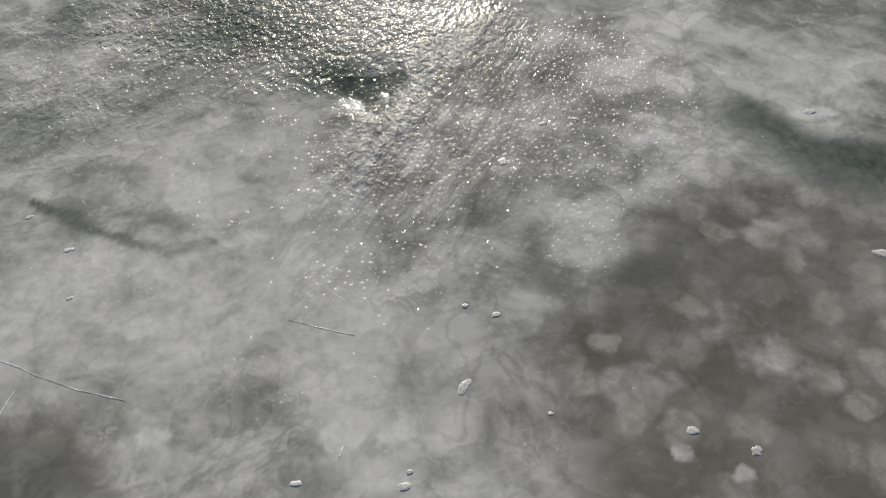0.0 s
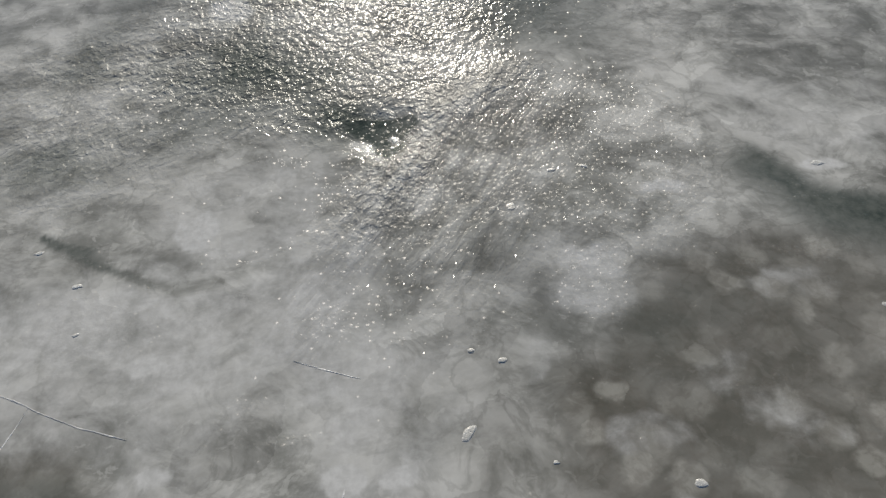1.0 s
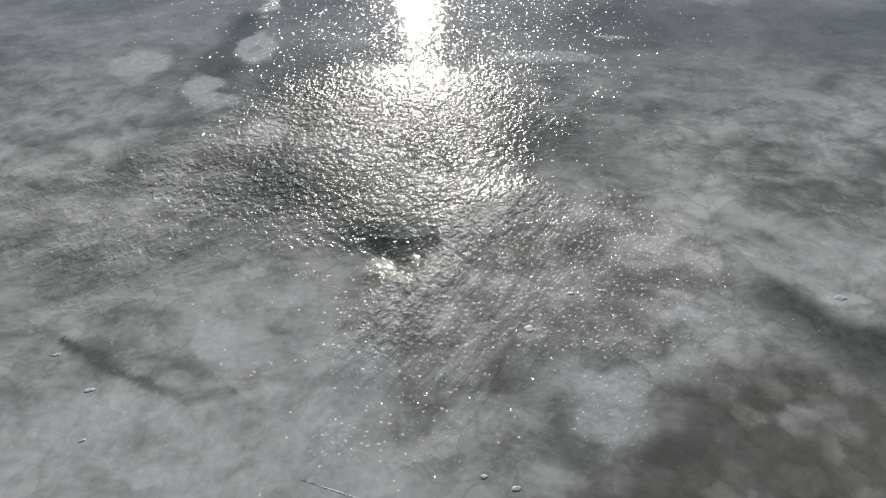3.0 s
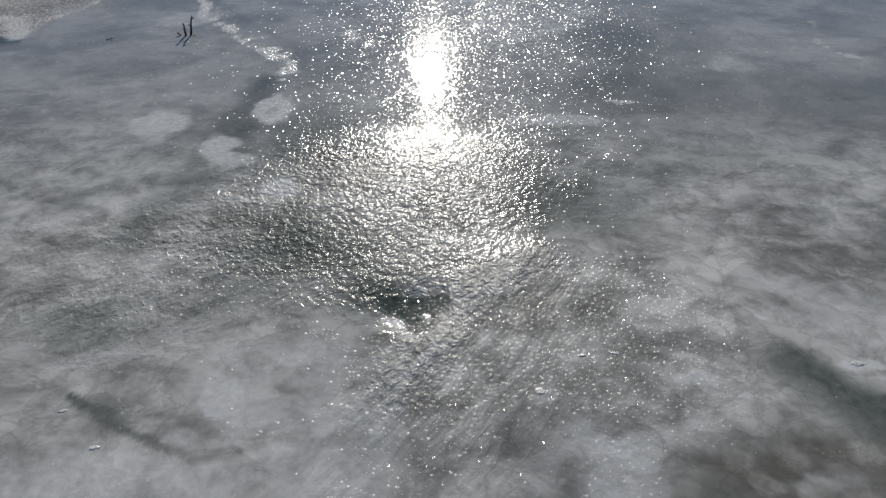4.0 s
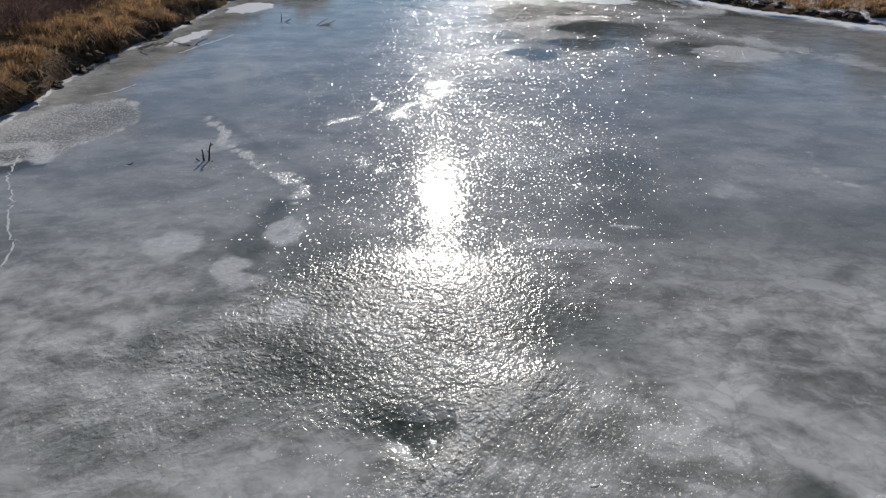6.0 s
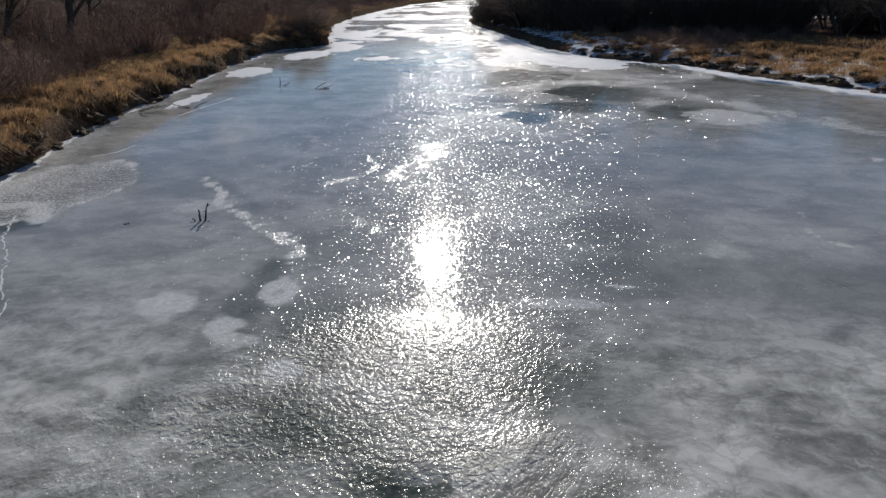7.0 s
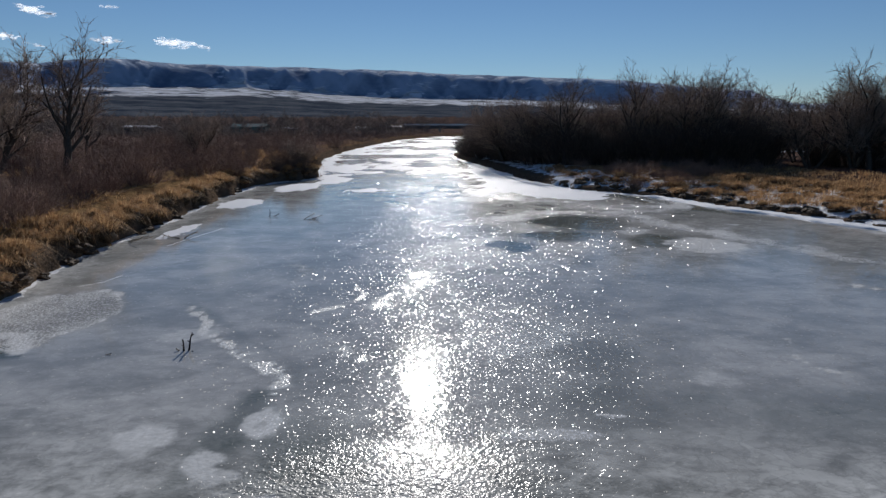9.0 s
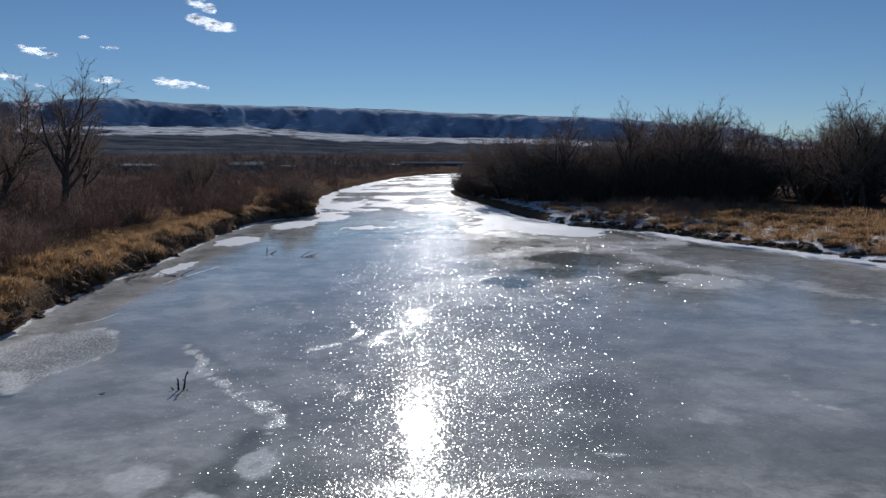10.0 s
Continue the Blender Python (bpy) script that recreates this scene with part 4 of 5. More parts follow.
# shrubs packed close and dark, also standing in for shade under the bank
for x, y, s in ((-14.6, 74.5, 0.75), (-14.0, 75.4, 0.6), (-15.6, 73.6, 0.8), (-16.6, 75.5, 0.7), (-15.0, 77.0, 0.7), (-16.4, 71.6, 0.6), (-17.2, 73.2, 0.7), (-14.2, 78.2, 0.7), (-15.4, 75.4, 0.9), (-17.6, 70.4, 0.5)):
    stand(shrubs_dark[1], x, y, s * 0.42, rng.uniform(0, 360), "low dark shrub on a small point over the ice", "shrub", "shrubs of the small point")
stand(tall_trees[1], -15.6, 78.0, 0.42, 80, "small leafless snag among shrubs on the point", "tree", "", 1.0)
for px, y, s in ((1110, 67, 0.5), (1145, 69, 0.6), (1180, 64, 0.5), (1215, 68, 0.6), (1072, 70, 0.5), (1255, 66, 0.5), (1330, 72, 0.6), (1300, 70, 0.5), (1090, 75, 0.6), (1130, 76, 0.6), (1165, 74, 0.5), (1200, 76, 0.6), (1235, 72, 0.5), (1275, 76, 0.6), (1020, 74, 0.5), (1370, 78, 0.5)):
    stand(rng.choice(shrubs_red), (px - 784) / 1294 * y, y, s, rng.uniform(0, 360), "low reddish shrub on the snow-patched bank", "shrub", "low shrubs of the snowy bank")
for i in range(46):
    y = rng.uniform(60, 80)
    x = rng.uniform(0.20, 0.37) * y
    if x > float(right_edge(y)) + 2.0:
        stand(rng.choice(shrubs_red), x, y, rng.uniform(0.25, 0.5), rng.uniform(0, 360), "low reddish shrub on the snow-patched bank", "shrub", "low shrubs of the snowy bank")
retire(tall_trees + shrubs_red + shrubs_dark)


# ---------------------------------------------------------------- grass
def blades(rng, n, radius, h0, h1, width, droop, base_z=0.0, dome=0.0):
    """Bent grass blades, three corners to each of two pieces."""
    v, f = [], []
    for i in range(n):
        a, rad = rng.uniform(0, 2 * math.pi), radius * rng.uniform(0, 1) ** 0.5
        p = np.array([math.cos(a) * rad, math.sin(a) * rad, base_z + dome * (1 - (rad / radius) ** 2)])
        out = np.array([math.cos(a + rng.gauss(0, 0.6)), math.sin(a + rng.gauss(0, 0.6)), 0.0])
        h = rng.uniform(h0, h1)
        k = droop * (0.3 + rad / radius) * rng.uniform(0.5, 1.3)
        m = p + out * h * 0.35 * k + np.array([0, 0, h * 0.6])
        t = p + out * h * 1.0 * k + np.array([0, 0, h * (1.0 - 0.75 * k)])
        w = np.array([-out[1], out[0], 0]) * width * rng.uniform(0.6, 1.3)
        b = len(v)
        v += [p - w, p + w, m - w * 0.7, m + w * 0.7, t]
        f += [(b, b + 1, b + 3), (b, b + 3, b + 2), (b + 2, b + 3, b + 4)]
    return v, f


def tussock(seed):
    rng = random.Random(seed)
    base = new("grass_tussock")
    base.location = (0, 0, -500)
    bm = bmesh.new()
    bmesh.ops.create_icosphere(bm, subdivisions=3, radius=1.0)
    for q in bm.verts:
        k = 0.80 + 0.6 * (noise.noise(q.co * 1.7 + Vector((seed, 0, 0)))) + 0.30 * noise.noise(q.co * 5 + Vector((0, seed, 0)))
        q.co = Vector((q.co.x * 0.50 * k, q.co.y * 0.50 * k, q.co.z * 0.48 * k - 0.05))
    for fc in bm.faces:
        fc.smooth = True
    part("mound", bm, SOD, base, "dark root-bound sod mound")
    v, f = blades(rng, 230, 0.50, 0.22, 0.50, 0.012, 0.75, 0.16, 0.26)
    v2, f2 = blades(rng, 130, 0.50, 0.30, 0.62, 0.012, 1.55, 0.06, 0.16)
    f = f + [(i + len(v), j + len(v), k + len(v)) for i, j, k in f2]
    link_mesh("grass", v + v2, f, STRAW, False, base)
    return base


tussocks = [tussock(60 + i) for i in range(4)]
y = 15.0
while y < 84:
    x = float(left_edge(y))
    for off, s in ((rng.uniform(0.2, 0.7), rng.uniform(0.6, 1.25)), (rng.uniform(0.9, 1.9), rng.uniform(0.5, 1.25))):
        if rng.random() < 0.18:
            continue
        z = float(land_height(np.array([x - off]), np.array([y]))[0][0])
        ob = copy_thing(rng.choice(tussocks), pose(x - off, y + rng.uniform(-0.3, 0.3), max(z, 0.55 if off < 0.5 else 0.35) - 0.05 + rng.uniform(-0.15, 0.12), 0, 0, rng.uniform(0, 360)))
        ob.scale = (s * 1.05, s * 1.05, s * rng.uniform(0.8, 1.15))
        ob.name = "grass_tussock"
        tagged(ob, "shaggy straw-coloured grass tussock on the cut bank", "grass tussock", "tussocks along the cut bank")
    y += rng.uniform(0.55, 0.95) * (1 + y / 120)
for i in range(190):
    y = rng.uniform(36, 78)
    x = float(right_edge(y)) + rng.uniform(1.9, 18)
    s = rng.uniform(0.55, 1.05)
    z = float(land_height(np.array([x]), np.array([y]))[0][0])
    ob = copy_thing(rng.choice(tussocks), pose(x, y, z - 0.08, 0, 0, rng.uniform(0, 360)))
    ob.scale = (s * 1.2, s * 1.2, s * 0.8)
    ob.name = "grass_tussock"
    tagged(ob, "low straw grass tussock among snow patches", "grass tussock", "tussocks of the snowy bank")
retire(tussocks)


def earth_clod(x, y, size, seed):
    """A lump of bank earth torn loose, dusted with old grass."""
    bm = bmesh.new()
    bmesh.ops.create_icosphere(bm, subdivisions=3, radius=1.0)
    for q in bm.verts:
        k = 0.85 + 0.5 * noise.noise(q.co * 1.3 + Vector((seed, 3, 0))) + 0.28 * noise.noise(q.co * 3.7 + Vector((0, seed, 5)))
        q.co = Vector((q.co.x * size * 1.25 * k, q.co.y * size * k, max(q.co.z, -0.6) * size * 0.55 * k))
    me = bpy.data.meshes.new("earth_clod")
    bm.to_mesh(me)
    bm.free()
    me.materials.append(SOD)
    ob = new("earth_clod", me)
    z = float(land_height(np.array([x]), np.array([y]))[0][0])
    ob.matrix_world = pose(x, y, max(z, 0.0) + size * 0.12, 0, 0, seed * 47.0)
    tagged(ob, "dark lump of earth fallen from the river bank", "earth clod", "clods at the foot of the banks")


for i in range(90):
    y = rng.uniform(36, 66)
    earth_clod(float(right_edge(y)) + 0.7 + 3.4 * rng.uniform(0, 1) ** 1.6, y, rng.uniform(0.18, 0.48), i + 1)
for i in range(46):
    y = 18 + 60 * rng.uniform(0, 1) ** 1.3
    earth_clod(float(left_edge(y)) - rng.uniform(-0.05, 0.35), y, rng.uniform(0.2, 0.5), i + 101)


def meadow(name, spots, label):
    vv, ff = [], []
    zs = land_height(np.array([p[0] for p in spots]), np.array([p[1] for p in spots]))[0]
    for (x, y, s), z in zip(spots, zs):
        v, f = blades(rng, 7, 0.26 * s, 0.15 * s, 0.50 * s, 0.015 * s, 1.0)
        b = len(vv)
        vv += [(p[0] + x, p[1] + y, p[2] + z - 0.03) for p in v]
        ff += [(i + b, j + b, k + b) for i, j, k in f]
    tagged(link_mesh(name, vv, ff, STRAW, False), label, "grass", kind="stuff")


spots = []
for i in range(8200):
    y = 16 + 90 * rng.uniform(0, 1) ** 1.6
    x = float(left_edge(y)) - 0.5 - 16 * rng.uniform(0, 1) ** 1.5 * (0.6 + y / 60)
    if vnoise(np.array([x * 0.5]), np.array([y * 0.3]), 4)[0] > 0.46:
        spots.append((x, y, rng.uniform(0.6, 1.15)))
for i in range(260):
    spots.append((rng.uniform(-27, -19), rng.uniform(90, 104), rng.uniform(2.0, 3.0)))
meadow("meadow_grass", spots, "straw-coloured dry grass on the brushy bank")
spots = []
for i in range(6500):
    y = rng.uniform(34, 80)
    x = float(right_edge(y)) + 2.5 + 26 * rng.uniform(0, 1) ** 1.3
    if x / y > 0.37 or rng.random() < 0.30:
        spots.append((x, y, rng.uniform(0.7, 1.5)))
meadow("clearing_grass", spots, "golden dry grass between snow patches")


# ---------------------------------------------------------------- far woods
def far_woods():
    r = random.Random(77)
    trees = []
    for i in range(1250):
        if i < 620:
            y = r.choice((250, 290, 340, 400, 470)) + r.gauss(0, 14)
            x = (r.uniform(-60, 775) - 784) / 1294 * y
            h = r.uniform(3, 11) * (0.55 + 0.8 * vnoise(np.array([x * 0.03]), np.array([y * 0.03]), 2)[0])
        elif i < 900:
            y = r.uniform(120, 330)
            x = (r.uniform(1000, 1750) - 784) / 1294 * y
            h = r.uniform(7, 12)
        else:
            y = r.uniform(480, 1050)
            x = (r.uniform(-100, 1750) - 784) / 1294 * y
            h = r.uniform(8, 14)
        if y < 430 and float(left_edge(y)) - 4 < x < float(right_edge(y)) + 4:
            continue
        trees.append((x, y, h))
    zs = land_height(np.array([k[0] for k in trees]), np.array([k[1] for k in trees]))[0]
    segs = []
    for (x, y, h), z in zip(trees, zs):
        p = np.array([x, y, z - 0.3])
        thick = 0.05 * y / 250
        segs.append((p, p + [r.gauss(0, h * 0.08), 0, h * 0.5], 0.12 + 0.5 * thick, 0.04 + 0.4 * thick))
        wide = r.uniform(0.14, 0.34)
        for j in range(44):
            up = r.uniform(0.0, 0.80)
            q = p + [r.gauss(0, h * wide * (1.1 - 0.7 * up)), r.gauss(0, h * wide), h * up]
            segs.append((q, q + [r.gauss(0, h * 0.17), r.gauss(0, h * 0.17), h * r.uniform(0.02, 0.24)], thick * 1.1, thick * 0.35))
    ob = limbs_mesh("far_woods", segs, 3, TWIG_FAR, None)
    tagged(ob, "distant bare valley woods, dark brown against the ridge", "woods", kind="stuff")


def low_brush():
    """Countless thin twigs of low willow over the bank meadow."""
    r = random.Random(78)
    spots = []
    while len(spots) < 5200:
        y = 34 + 300 * r.uniform(0, 1) ** 1.8
        x = float(left_edge(y)) - (4.0 if y < 60 else 1.0) - (y * 0.75) * r.uniform(0, 1) ** 1.1
        if x > -0.72 * y - 4 and vnoise(np.array([x * 0.12]), np.array([y * 0.12]), 6)[0] > 0.30 + 0.28 * r.random():
            spots.append((x, y))
    zs = land_height(np.array([k[0] for k in spots]), np.array([k[1] for k in spots]))[0]
    segs = []
    for (x, y), z in zip(spots, zs):
        h = r.uniform(0.35, 1.0) * (1 + y / 320)
        t = 0.007 + 0.00012 * y
        for j in range(9):
            q = np.array([x + r.gauss(0, 0.35), y + r.gauss(0, 0.35), z - 0.1])
            e = q + [r.gauss(0, 0.62) * h, r.gauss(0, 0.62) * h, h * r.uniform(0.25, 1.0)]
            segs.append((q, e, t * 1.4, t * 0.5))
    ob = limbs_mesh("low_brush", segs, 3, TWIG_RED, None)
    tagged(ob, "low reddish-brown willow brush covering the bank meadow", "brush", kind="stuff")


low_brush()
far_woods()


# ---------------------------------------------------------------- snow on the banks
def snow_ridge(pts, width, height, label):
    """A low ridge of packed snow along a line."""
    r = random.Random(len(pts) * 7 + int(width * 100))
    fine = []
    for (ax, ay), (bx, by) in zip(pts, pts[1:]):
        n = max(2, int(math.hypot(bx - ax, by - ay) / 0.25))
        fine += [(ax + (bx - ax) * i / n, ay + (by - ay) * i / n) for i in range(n)]
    fine = np.array(fine)
    way = np.gradient(fine, axis=0)
    way /= np.linalg.norm(way, axis=1, keepdims=True)
    across = np.stack([way[:, 1], -way[:, 0]], 1)
    k = np.linspace(-1, 1, 9)
    end = np.minimum(1, np.minimum(np.arange(len(fine)), np.arange(len(fine))[::-1]) / 6.0)
    w = width * end[:, None] * (0.55 + 0.9 * fbm(fine[:, 0] * 0.9, fine[:, 1] * 0.9, 3, 3)[:, None])
    off = (fbm(fine[:, 0] * 0.5, fine[:, 1] * 0.5, 3, 8)[:, None] - 0.5) * width * 1.2
    px = fine[:, :1] + across[:, :1] * (k[None] * w + off)
    py = fine[:, 1:] + across[:, 1:] * (k[None] * w + off)
    pz = height * end[:, None] * (1 - k[None] ** 4) * (0.6 + 0.8 * fbm(px * 1.7, py * 1.7, 3, 4)) - 0.01
    ob = link_mesh("snow_bank", np.stack([px, py, pz], -1).reshape(-1, 3), sheet_faces(len(fine), 9), SNOW)
    tagged(ob, label, "snow", "snow along the banks")


snow_ridge([(15.6, 58.6), (16.4, 56.4), (17.2, 53.5), (18.4, 49.5), (20.9, 44.8), (22.0, 41.3), (23.7, 38.0), (25.4, 34.5)], 0.45, 0.12, "curving white snow rim along the low bank")
snow_ridge([(9.8, 65.6), (8.0, 70.5), (6.6, 80.0), (5.2, 92.0), (3.4, 106.0)], 0.5, 0.15, "white snow rim below the dark thicket")


# ---------------------------------------------------------------- cracks in the ice
def crack(pts, width, wob, label):
    r = random.Random(int(abs(pts[0][0]) * 1000))
    fine = []
    for (ax, ay), (bx, by) in zip(pts, pts[1:]):
        n = max(3, int(math.hypot(bx - ax, by - ay) / 0.12))
        fine += [(ax + (bx - ax) * i / n, ay + (by - ay) * i / n) for i in range(n)]
    fine.append(pts[-1])
    fine = np.array(fine) + np.array([[r.gauss(0, wob), r.gauss(0, wob)] for q in fine])
    way = np.gradient(fine, axis=0)
    way /= np.linalg.norm(way, axis=1, keepdims=True)
    ac = np.stack([way[:, 1], -way[:, 0]], 1)
    w = np.array([width * r.uniform(0.3, 1.2) for q in fine])
    w[0] = w[-1] = width * 0.1
    z = ice_height(fine[:, 0], fine[:, 1])
    prof = np.stack([np.column_stack([fine - ac * w[:, None], z + 0.0015]), np.column_stack([fine, z + 0.003]), np.column_stack([fine + ac * w[:, None], z + 0.0015])], 1)
    ob = link_mesh("ice_crack", prof.reshape(-1, 3), sheet_faces(len(fine), 3), CRACK, True, ice)
    ob["label"] = label


crack([(-11.3, 17.6), (-10.6, 15.9), (-9.8, 14.7), (-9.1, 13.3), (-8.4, 12.3), (-7.9, 11.1)], 0.022, 0.03, "thin pale wandering crack")
crack([(-12.75, 32.9), (-12.45, 35.4), (-11.95, 38.7)], 0.032, 0.03, "straight white crack")
crack([(-12.6, 24.4), (-12.1, 25.2), (-11.9, 26.4)], 0.03, 0.02, "short white crack")
crack([(-3.85, 3.56), (-3.4, 3.34), (-2.98, 3.16), (-2.55, 3.02)], 0.007, 0.004, "fine white scratch")
crack([(-3.62, 2.5), (-3.58, 3.0), (-3.48, 3.38)], 0.005, 0.004, "fine white scratch")
crack([(-1.24, 3.72), (-0.95, 3.60), (-0.64, 3.50)], 0.005, 0.003, "fine white scratch")
crack([(-0.77, 2.36), (-0.75, 2.43), (-0.735, 2.50)], 0.007, 0.001, "short pale needle of ice")


# ---------------------------------------------------------------- small things on the ice
def ice_chip(x, y, sx, sy, turn, seed):
    bm = bmesh.new()
    rings = [[bm.verts.new((0, 0, 0.003))]]
    for rad, z in ((0.55, 0.0028), (0.85, 0.0016), (1.0, -0.002)):
        ring = []
        for i in range(14):
            a = i * math.pi / 7
            k = rad * (0.85 + 0.45 * noise.noise(Vector((math.cos(a) * 1.3 + seed * 3.1, math.sin(a) * 1.3, 0))))
            ring.append(bm.verts.new((math.cos(a) * sx * k, math.sin(a) * sy * k, z)))
        if len(rings) == 1:
            for i in range(14):
                bm.faces.new((rings[0][0], ring[i], ring[(i + 1) % 14]))
        else:
            for i in range(14):
                bm.faces.new((rings[-1][i], ring[i], ring[(i + 1) % 14], rings[-1][(i + 1) % 14]))
        rings.append(ring)
    for fc in bm.faces:
        fc.smooth = True
    me = bpy.data.meshes.new("ice_chip")
    bm.to_mesh(me)
    bm.free()
    me.materials.append(CHIP)
    ob = new("ice_chip", me)
    ob.matrix_world = pose(x, y, float(ice_height(np.array([x]), np.array([y]))[0]) + 0.001, 0, 0, turn)
    tagged(ob, "small white chip of ice frozen onto the surface", "ice chip", "chips on the near ice")


for i, (x, y, sx, sy, turn) in enumerate(((0.27, 2.91, 0.055, 0.10, -35), (-3.29, 4.13, 0.045, 0.022, 30), (-0.26, 2.11, 0.065, 0.045, 0), (-0.22, 2.22, 0.035, 0.03, 10), (-3.96, 5.19, 0.06, 0.03, 20),
                                          (0.91, 5.47, 0.06, 0.07, 0), (1.42, 6.02, 0.08, 0.03, 10), (1.78, 6.06, 0.06, 0.03, -10), (-3.45, 4.72, 0.07, 0.035, 10), (4.42, 6.0, 0.10, 0.05, 0), (4.35, 3.98, 0.13, 0.06, -15),
                                          (-0.30, 6.72, 0.06, 0.07, 0), (0.62, 3.60, 0.05, 0.035, 20), (0.35, 3.72, 0.04, 0.03, 0), (0.95, 2.62, 0.03, 0.02, 0), (-1.1, 2.2, 0.06, 0.03, 0), (2.05, 2.38, 0.06, 0.05, 0), (2.5, 2.17, 0.06, 0.05, 0))):
    ice_chip(x, y, sx, sy, turn, i)


def tube(name, joints, material, parent, sides=6):
    """One bent tapering stick through joints (point, way, radius)."""
    rings = []
    for p, d, rad in joints:
        u = unit(np.cross(d, np.array([0.3, 0.9, 0.2])))
        w = np.cross(d, u)
        rings += [p + (u * math.cos(a) + w * math.sin(a)) * rad for a in np.linspace(0, 2 * math.pi, sides, endpoint=False)]
    return link_mesh(name, np.array(rings), sheet_faces(len(joints), sides, True), material, True, parent)


def forked_stick(x, y, z, prongs, material, name, label, seed):
    """A dead branch frozen into the ice: leaning prongs with stubs."""
    r = random.Random(seed)
    base = new(name)
    base.location = (x, y, z)
    for dx, dy, lean, side, h, rad in prongs:
        start = np.array([dx, dy, -0.05])
        way = unit(np.array([lean, side, 1.0]))
        js = limb(r, [], start, way, h, rad, rad * 0.45, 6, 0.10, 0.0)
        prong = tube("prong", [(start, way, rad)] + js, material, base)
        for k in (2, 4):
            out = side_way(r, js[k][1], 0.9)
            tube("stub", [(js[k][0], out, rad * 0.5)] + limb(r, [], js[k][0], out, h * 0.16, rad * 0.5, rad * 0.3, 2, 0.1, 0.0), material, prong)
    tagged(base, label, "dead branch")


forked_stick(-6.45, 17.3, 0, ((0.0, 0, 0.32, 0.1, 0.34, 0.032), (0.10, 0.03, 0.20, 0.1, 0.50, 0.030), (-0.05, 0, -1.6, 0.2, 0.18, 0.024), (0.10, -0.05, 2.2, 0.3, 0.16, 0.022)),
             DEADWOOD, "dead_branch", "dark forked dead branch frozen upright into the ice", 5)
forked_stick(-10.66, 43.9, 0, ((0, 0, 0.05, 0.1, 0.50, 0.035), (0.15, 0, 2.5, 0.3, 0.5, 0.03)), DEADWOOD, "dead_branch", "short dark stick frozen upright into the ice", 6)
forked_stick(-8.2, 42.5, 0.02, ((0, 0, 4, 0.5, 1.0, 0.03), (0.3, 0.2, 3, -2, 0.7, 0.03), (-0.2, 0.1, 3, 2.0, 0.8, 0.025), (0.5, 0.1, -0.9, 0.4, 0.35, 0.02)), DRIFTWOOD, "dead_branch", "frosted tangle of driftwood twigs on the ice", 7)
forked_stick(-8.35, 16.9, 0.0, ((0, 0, 4, 0.5, 0.30, 0.015), (0.1, 0.02, 3, -2, 0.16, 0.012)), DRIFTWOOD, "dead_branch", "small pale twig lying on the ice", 8)
forked_stick(-14.7, 33.6, 0.1, ((0, 0, 2.5, -0.8, 0.8, 0.03), (-0.3, 0.6, 3.0, 0.6, 1.0, 0.028), (0.2, 1.0, 4.0, 0.3, 0.8, 0.022), (-0.2, 0.2, 3.0, -0.2, 0.9, 0.03)), DRIFTWOOD, "dead_branch", "bleached driftwood branches at the foot of the bank", 9)
forked_stick(-13.0, 35.2, 0.05, ((0, 0, -3.0, 1.0, 1.0, 0.035), (0.2, 0.1, 1.2, 0.6, 0.7, 0.03)), DRIFTWOOD, "dead_branch", "grey driftwood branch on the snowy shelf", 10)
forked_stick(16.2, 65.0, 0.7, ((0, 0, 3, 0.2, 2.6, 0.07), (0.5, 0.3, 2.0, -0.6, 1.6, 0.05)), DRIFTWOOD, "dead_branch", "pale fallen branch on the straw bank", 12)


# ---------------------------------------------------------------- far buildings and bridge
WALL = plain_material("weathered_siding", (0.10, 0.10, 0.10), (0.17, 0.165, 0.155), 1.5, 0.8, 0.01)
TEAL = plain_material("teal_sheet_metal", (0.045, 0.14, 0.13), (0.07, 0.19, 0.17), 1.2, 0.5, 0.01)
ROOF = plain_material("snowy_roof", (0.70, 0.72, 0.74), (0.85, 0.86, 0.87), 1.0, 0.7, 0.02)
GLASS = plain_material("dark_window", (0.02, 0.025, 0.03), (0.04, 0.045, 0.05), 2, 0.15, 0.0)
CONCRETE = plain_material("bridge_concrete", (0.16, 0.155, 0.145), (0.26, 0.25, 0.235), 0.8, 0.85, 0.02)
STEEL = plain_material("dark_girder", (0.03, 0.032, 0.035), (0.06, 0.062, 0.065), 1.0, 0.6, 0.01)


def box(bm, x0, x1, y0, y1, z0, z1):
    r = bmesh.ops.create_cube(bm, size=1.0)
    for q in r["verts"]:
        q.co = Vector(((x0 + x1) / 2 + q.co.x * (x1 - x0), (y0 + y1) / 2 + q.co.y * (y1 - y0), (z0 + z1) / 2 + q.co.z * (z1 - z0)))


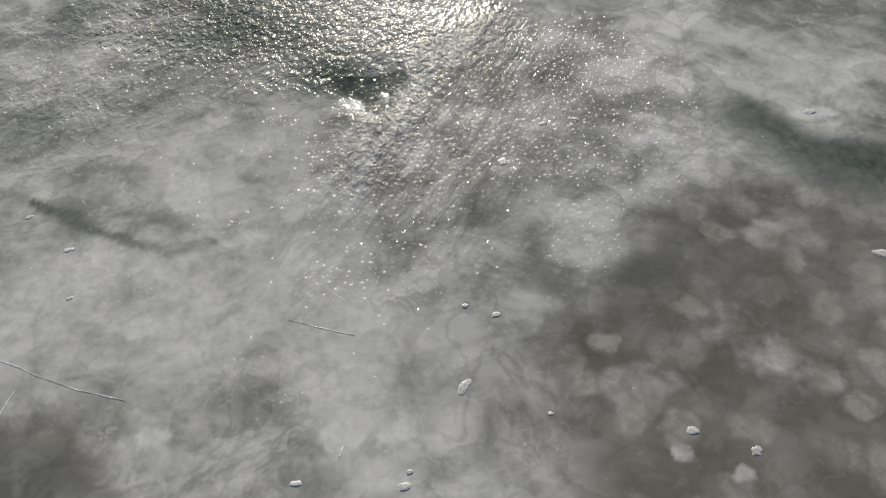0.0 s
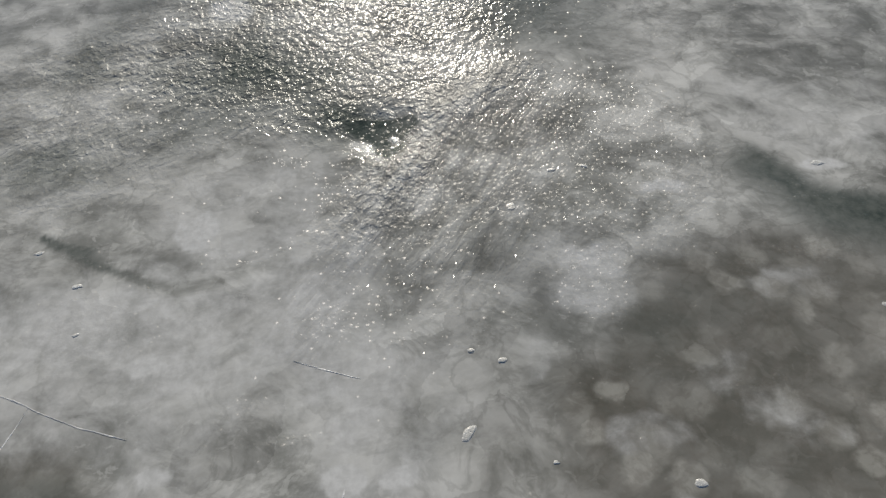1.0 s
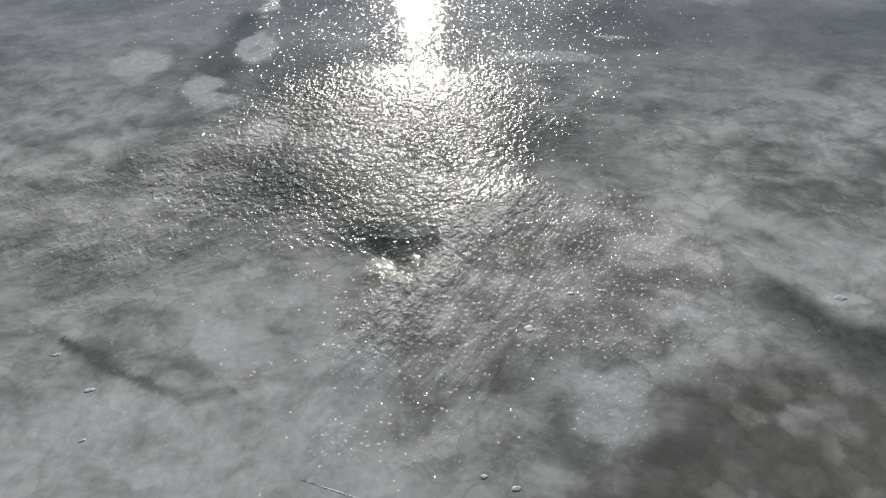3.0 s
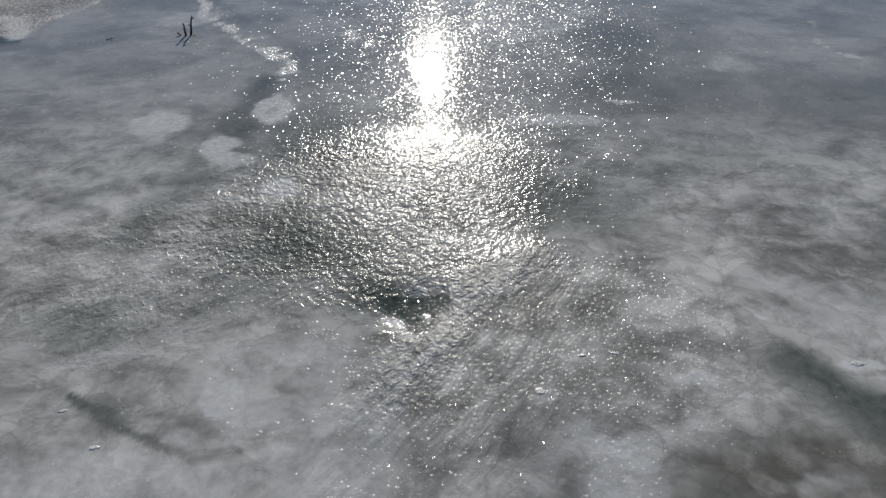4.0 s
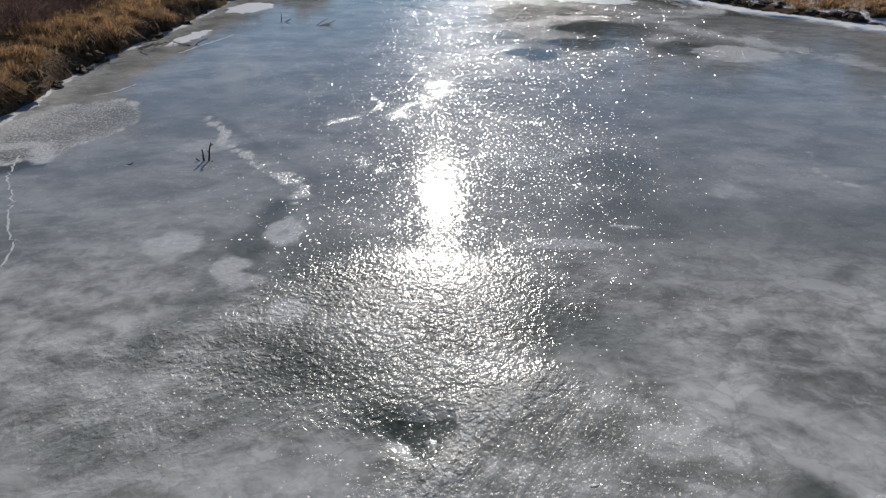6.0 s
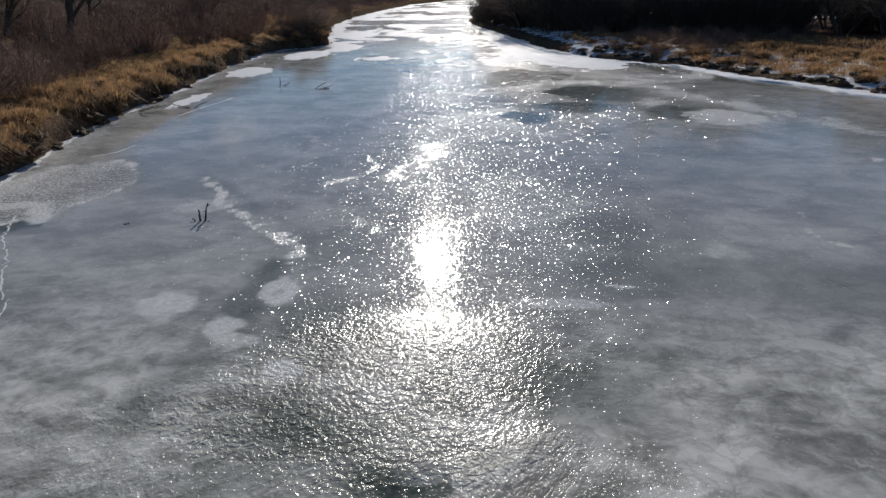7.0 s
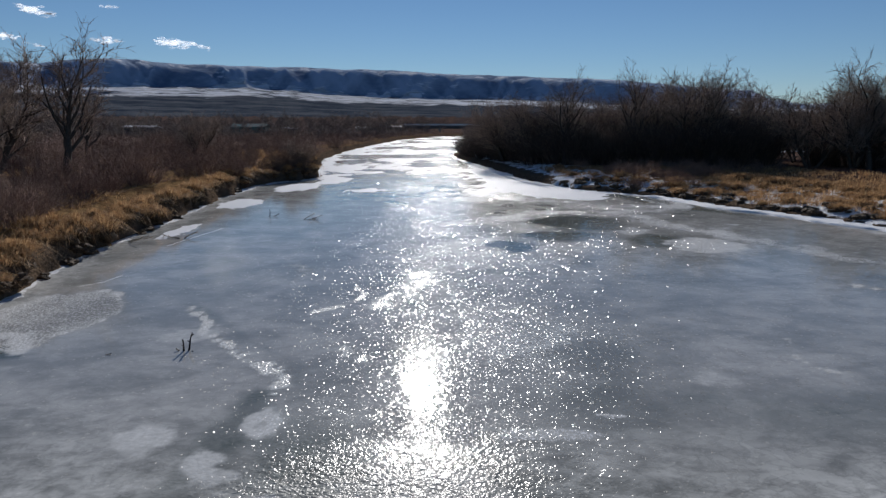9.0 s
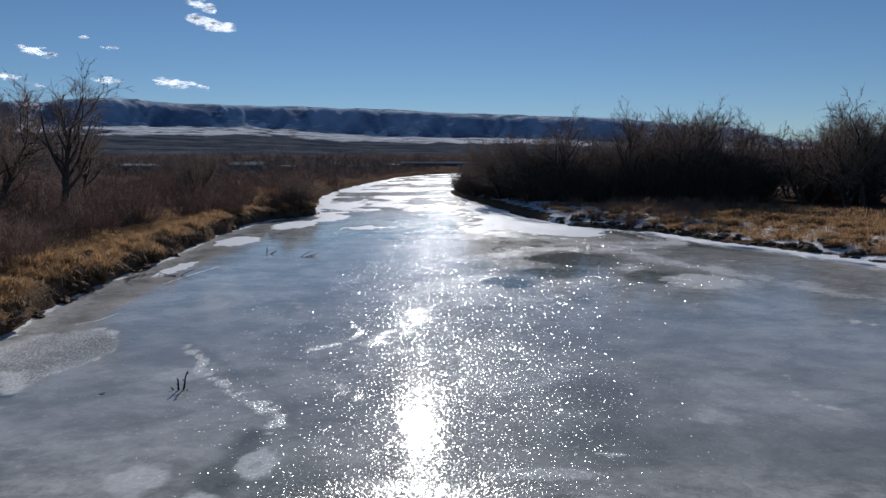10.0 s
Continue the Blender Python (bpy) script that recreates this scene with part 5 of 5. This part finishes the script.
def shed(px, y, width, depth, eaves, ridge, wall, roof, label):
    x = (px - 784) / 1294 * y
    z = float(land_height(np.array([x]), np.array([y]))[0][0])
    base = new("building")
    base.location = (x, y, z - 0.2)
    bm = bmesh.new()
    box(bm, -width / 2, width / 2, -depth / 2, depth / 2, 0, eaves)
    part("wall", bm, wall, base)
    bm = bmesh.new()
    prof = [(-depth / 2 - 0.5, eaves), (0, ridge), (depth / 2 + 0.5, eaves), (depth / 2 + 0.5, eaves + 0.3), (0, ridge + 0.35), (-depth / 2 - 0.5, eaves + 0.3)]
    ends = [[bm.verts.new((sx * (width / 2 + 0.4), py, pz)) for py, pz in prof] for sx in (-1, 1)]
    for i in range(6):
        bm.faces.new((ends[0][i], ends[0][(i + 1) % 6], ends[1][(i + 1) % 6], ends[1][i]))
    for e in ends:
        bm.faces.new(e)
    bmesh.ops.recalc_face_normals(bm, faces=bm.faces)
    part("roof", bm, roof, base)
    for i in range(max(2, int(width / 5))):
        cx = -width / 2 + width * (i + 0.5) / max(2, int(width / 5))
        bm = bmesh.new()
        box(bm, cx - 0.6, cx + 0.6, -depth / 2 - 0.06, -depth / 2 - 0.003, eaves * 0.4, eaves * 0.75)
        part("window", bm, GLASS, base)
    tagged(base, label, "building", "farm buildings in the valley")


shed(238, 330, 6.0, 7, 3.0, 3.5, WALL, ROOF, "low distant building with a bright snowy roof")
shed(267, 330, 6.0, 7, 3.0, 3.5, WALL, ROOF, "low distant building with a bright snowy roof")
shed(442, 380, 17, 9, 2.9, 4.4, TEAL, TEAL, "long low teal metal shed in the valley")
shed(510, 390, 7, 6, 2.2, 2.6, WALL, ROOF, "small distant shed with a snowy roof")
shed(640, 470, 9, 7, 2.2, 2.6, WALL, ROOF, "small distant shed with a snowy roof")
shed(696, 470, 7, 7, 2.8, 3.2, WALL, ROOF, "small distant shed with a snowy roof")


def far_bridge():
    base = new("bridge")
    base.location = (8, 440, 0)
    bm = bmesh.new()
    box(bm, -34, 46, -4, 4, 4.6, 5.1)
    part("deck", bm, CONCRETE, base)
    for y in (-4.1, 4.1):
        bm = bmesh.new()
        box(bm, -34, 46, y - 0.1, y + 0.1, 5.1, 6.0)
        part("railing", bm, ROOF, base, "pale snow-dusted railing")
        bm = bmesh.new()
        box(bm, -34, 46, y * 0.8 - 0.3, y * 0.8 + 0.3, 3.2, 4.597)
        part("girder", bm, STEEL, base)
    for x in (-32, -12, 8, 28, 44):
        bm = bmesh.new()
        box(bm, x - 0.6, x + 0.6, -3.6, 3.6, -0.6, 3.2)
        part("pier", bm, CONCRETE, base)
    tagged(base, "low distant road bridge with a pale railing", "bridge")


far_bridge()


# ---------------------------------------------------------------- clouds
def cloud_material():
    n = Nodes("small_cloud")
    veil = n.ramp(n.noise(0.020, 7, 0.68, stretch=(0.7, 1.0, 1.6)), 0.38, 0.70, 0.0, 0.65)
    # emission stands in for sunlight scattered through the cloud
    n.finish((0.92, 0.93, 0.95), 1.0, None, Alpha=veil, Emission_Color=(0.86, 0.92, 1.0), Emission_Strength=0.55)
    return n.mat


CLOUD = cloud_material()


def cloud(px, py, w, h, slope, seed):
    r = random.Random(seed)
    d = 4300.0
    tip = radians(6.744)
    ahead = 1294 * math.cos(tip) + (441 - py) * math.sin(tip)
    up = (441 - py) * math.cos(tip) - 1294 * math.sin(tip)
    m = d / ahead
    bm = bmesh.new()
    for i in range(int(30 + w / 3)):
        u = r.uniform(-0.5, 0.5)
        s = (1 - (2 * u) ** 2) ** 0.5
        c = Vector((u * w, r.uniform(-8, 8), r.gauss(0, 0.20) * h * s - slope * u * w)) * m
        q = bmesh.ops.create_icosphere(bm, subdivisions=2, radius=1.0)["verts"]
        rad = h * r.uniform(0.06, 0.20) * (0.3 + s) * m
        for p in q:
            k = 1 + 0.5 * noise.noise(p.co * 1.8 + Vector((i, seed, 0)))
            p.co = c + Vector((p.co.x * rad * 2.4 * k, p.co.y * rad * k, p.co.z * rad * 0.6 * k))
    for fc in bm.faces:
        fc.smooth = True
    me = bpy.data.meshes.new("cloud")
    bm.to_mesh(me)
    bm.free()
    me.materials.append(CLOUD)
    ob = new("cloud", me)
    ob.location = ((px - 784) * m, d, EYE + up * m)
    tagged(ob, "small torn white fair-weather cloud", "cloud", "small clouds over the ridge")


for i, (px, py, w, h, slope) in enumerate(((66, 90, 64, 20, 0.25), (190, 143, 54, 15, 0.05), (304, 147, 60, 20, 0.1), (350, 151, 40, 10, 0.25), (372, 42, 76, 34, 0.25), (355, 10, 48, 22, 0.3), (14, 135, 44, 13, 0.1), (62, 150, 40, 7, 0.2), (195, 85, 32, 8, 0.05), (150, 67, 14, 8, 0.0))):
    cloud(px, py, w, h, slope, i)
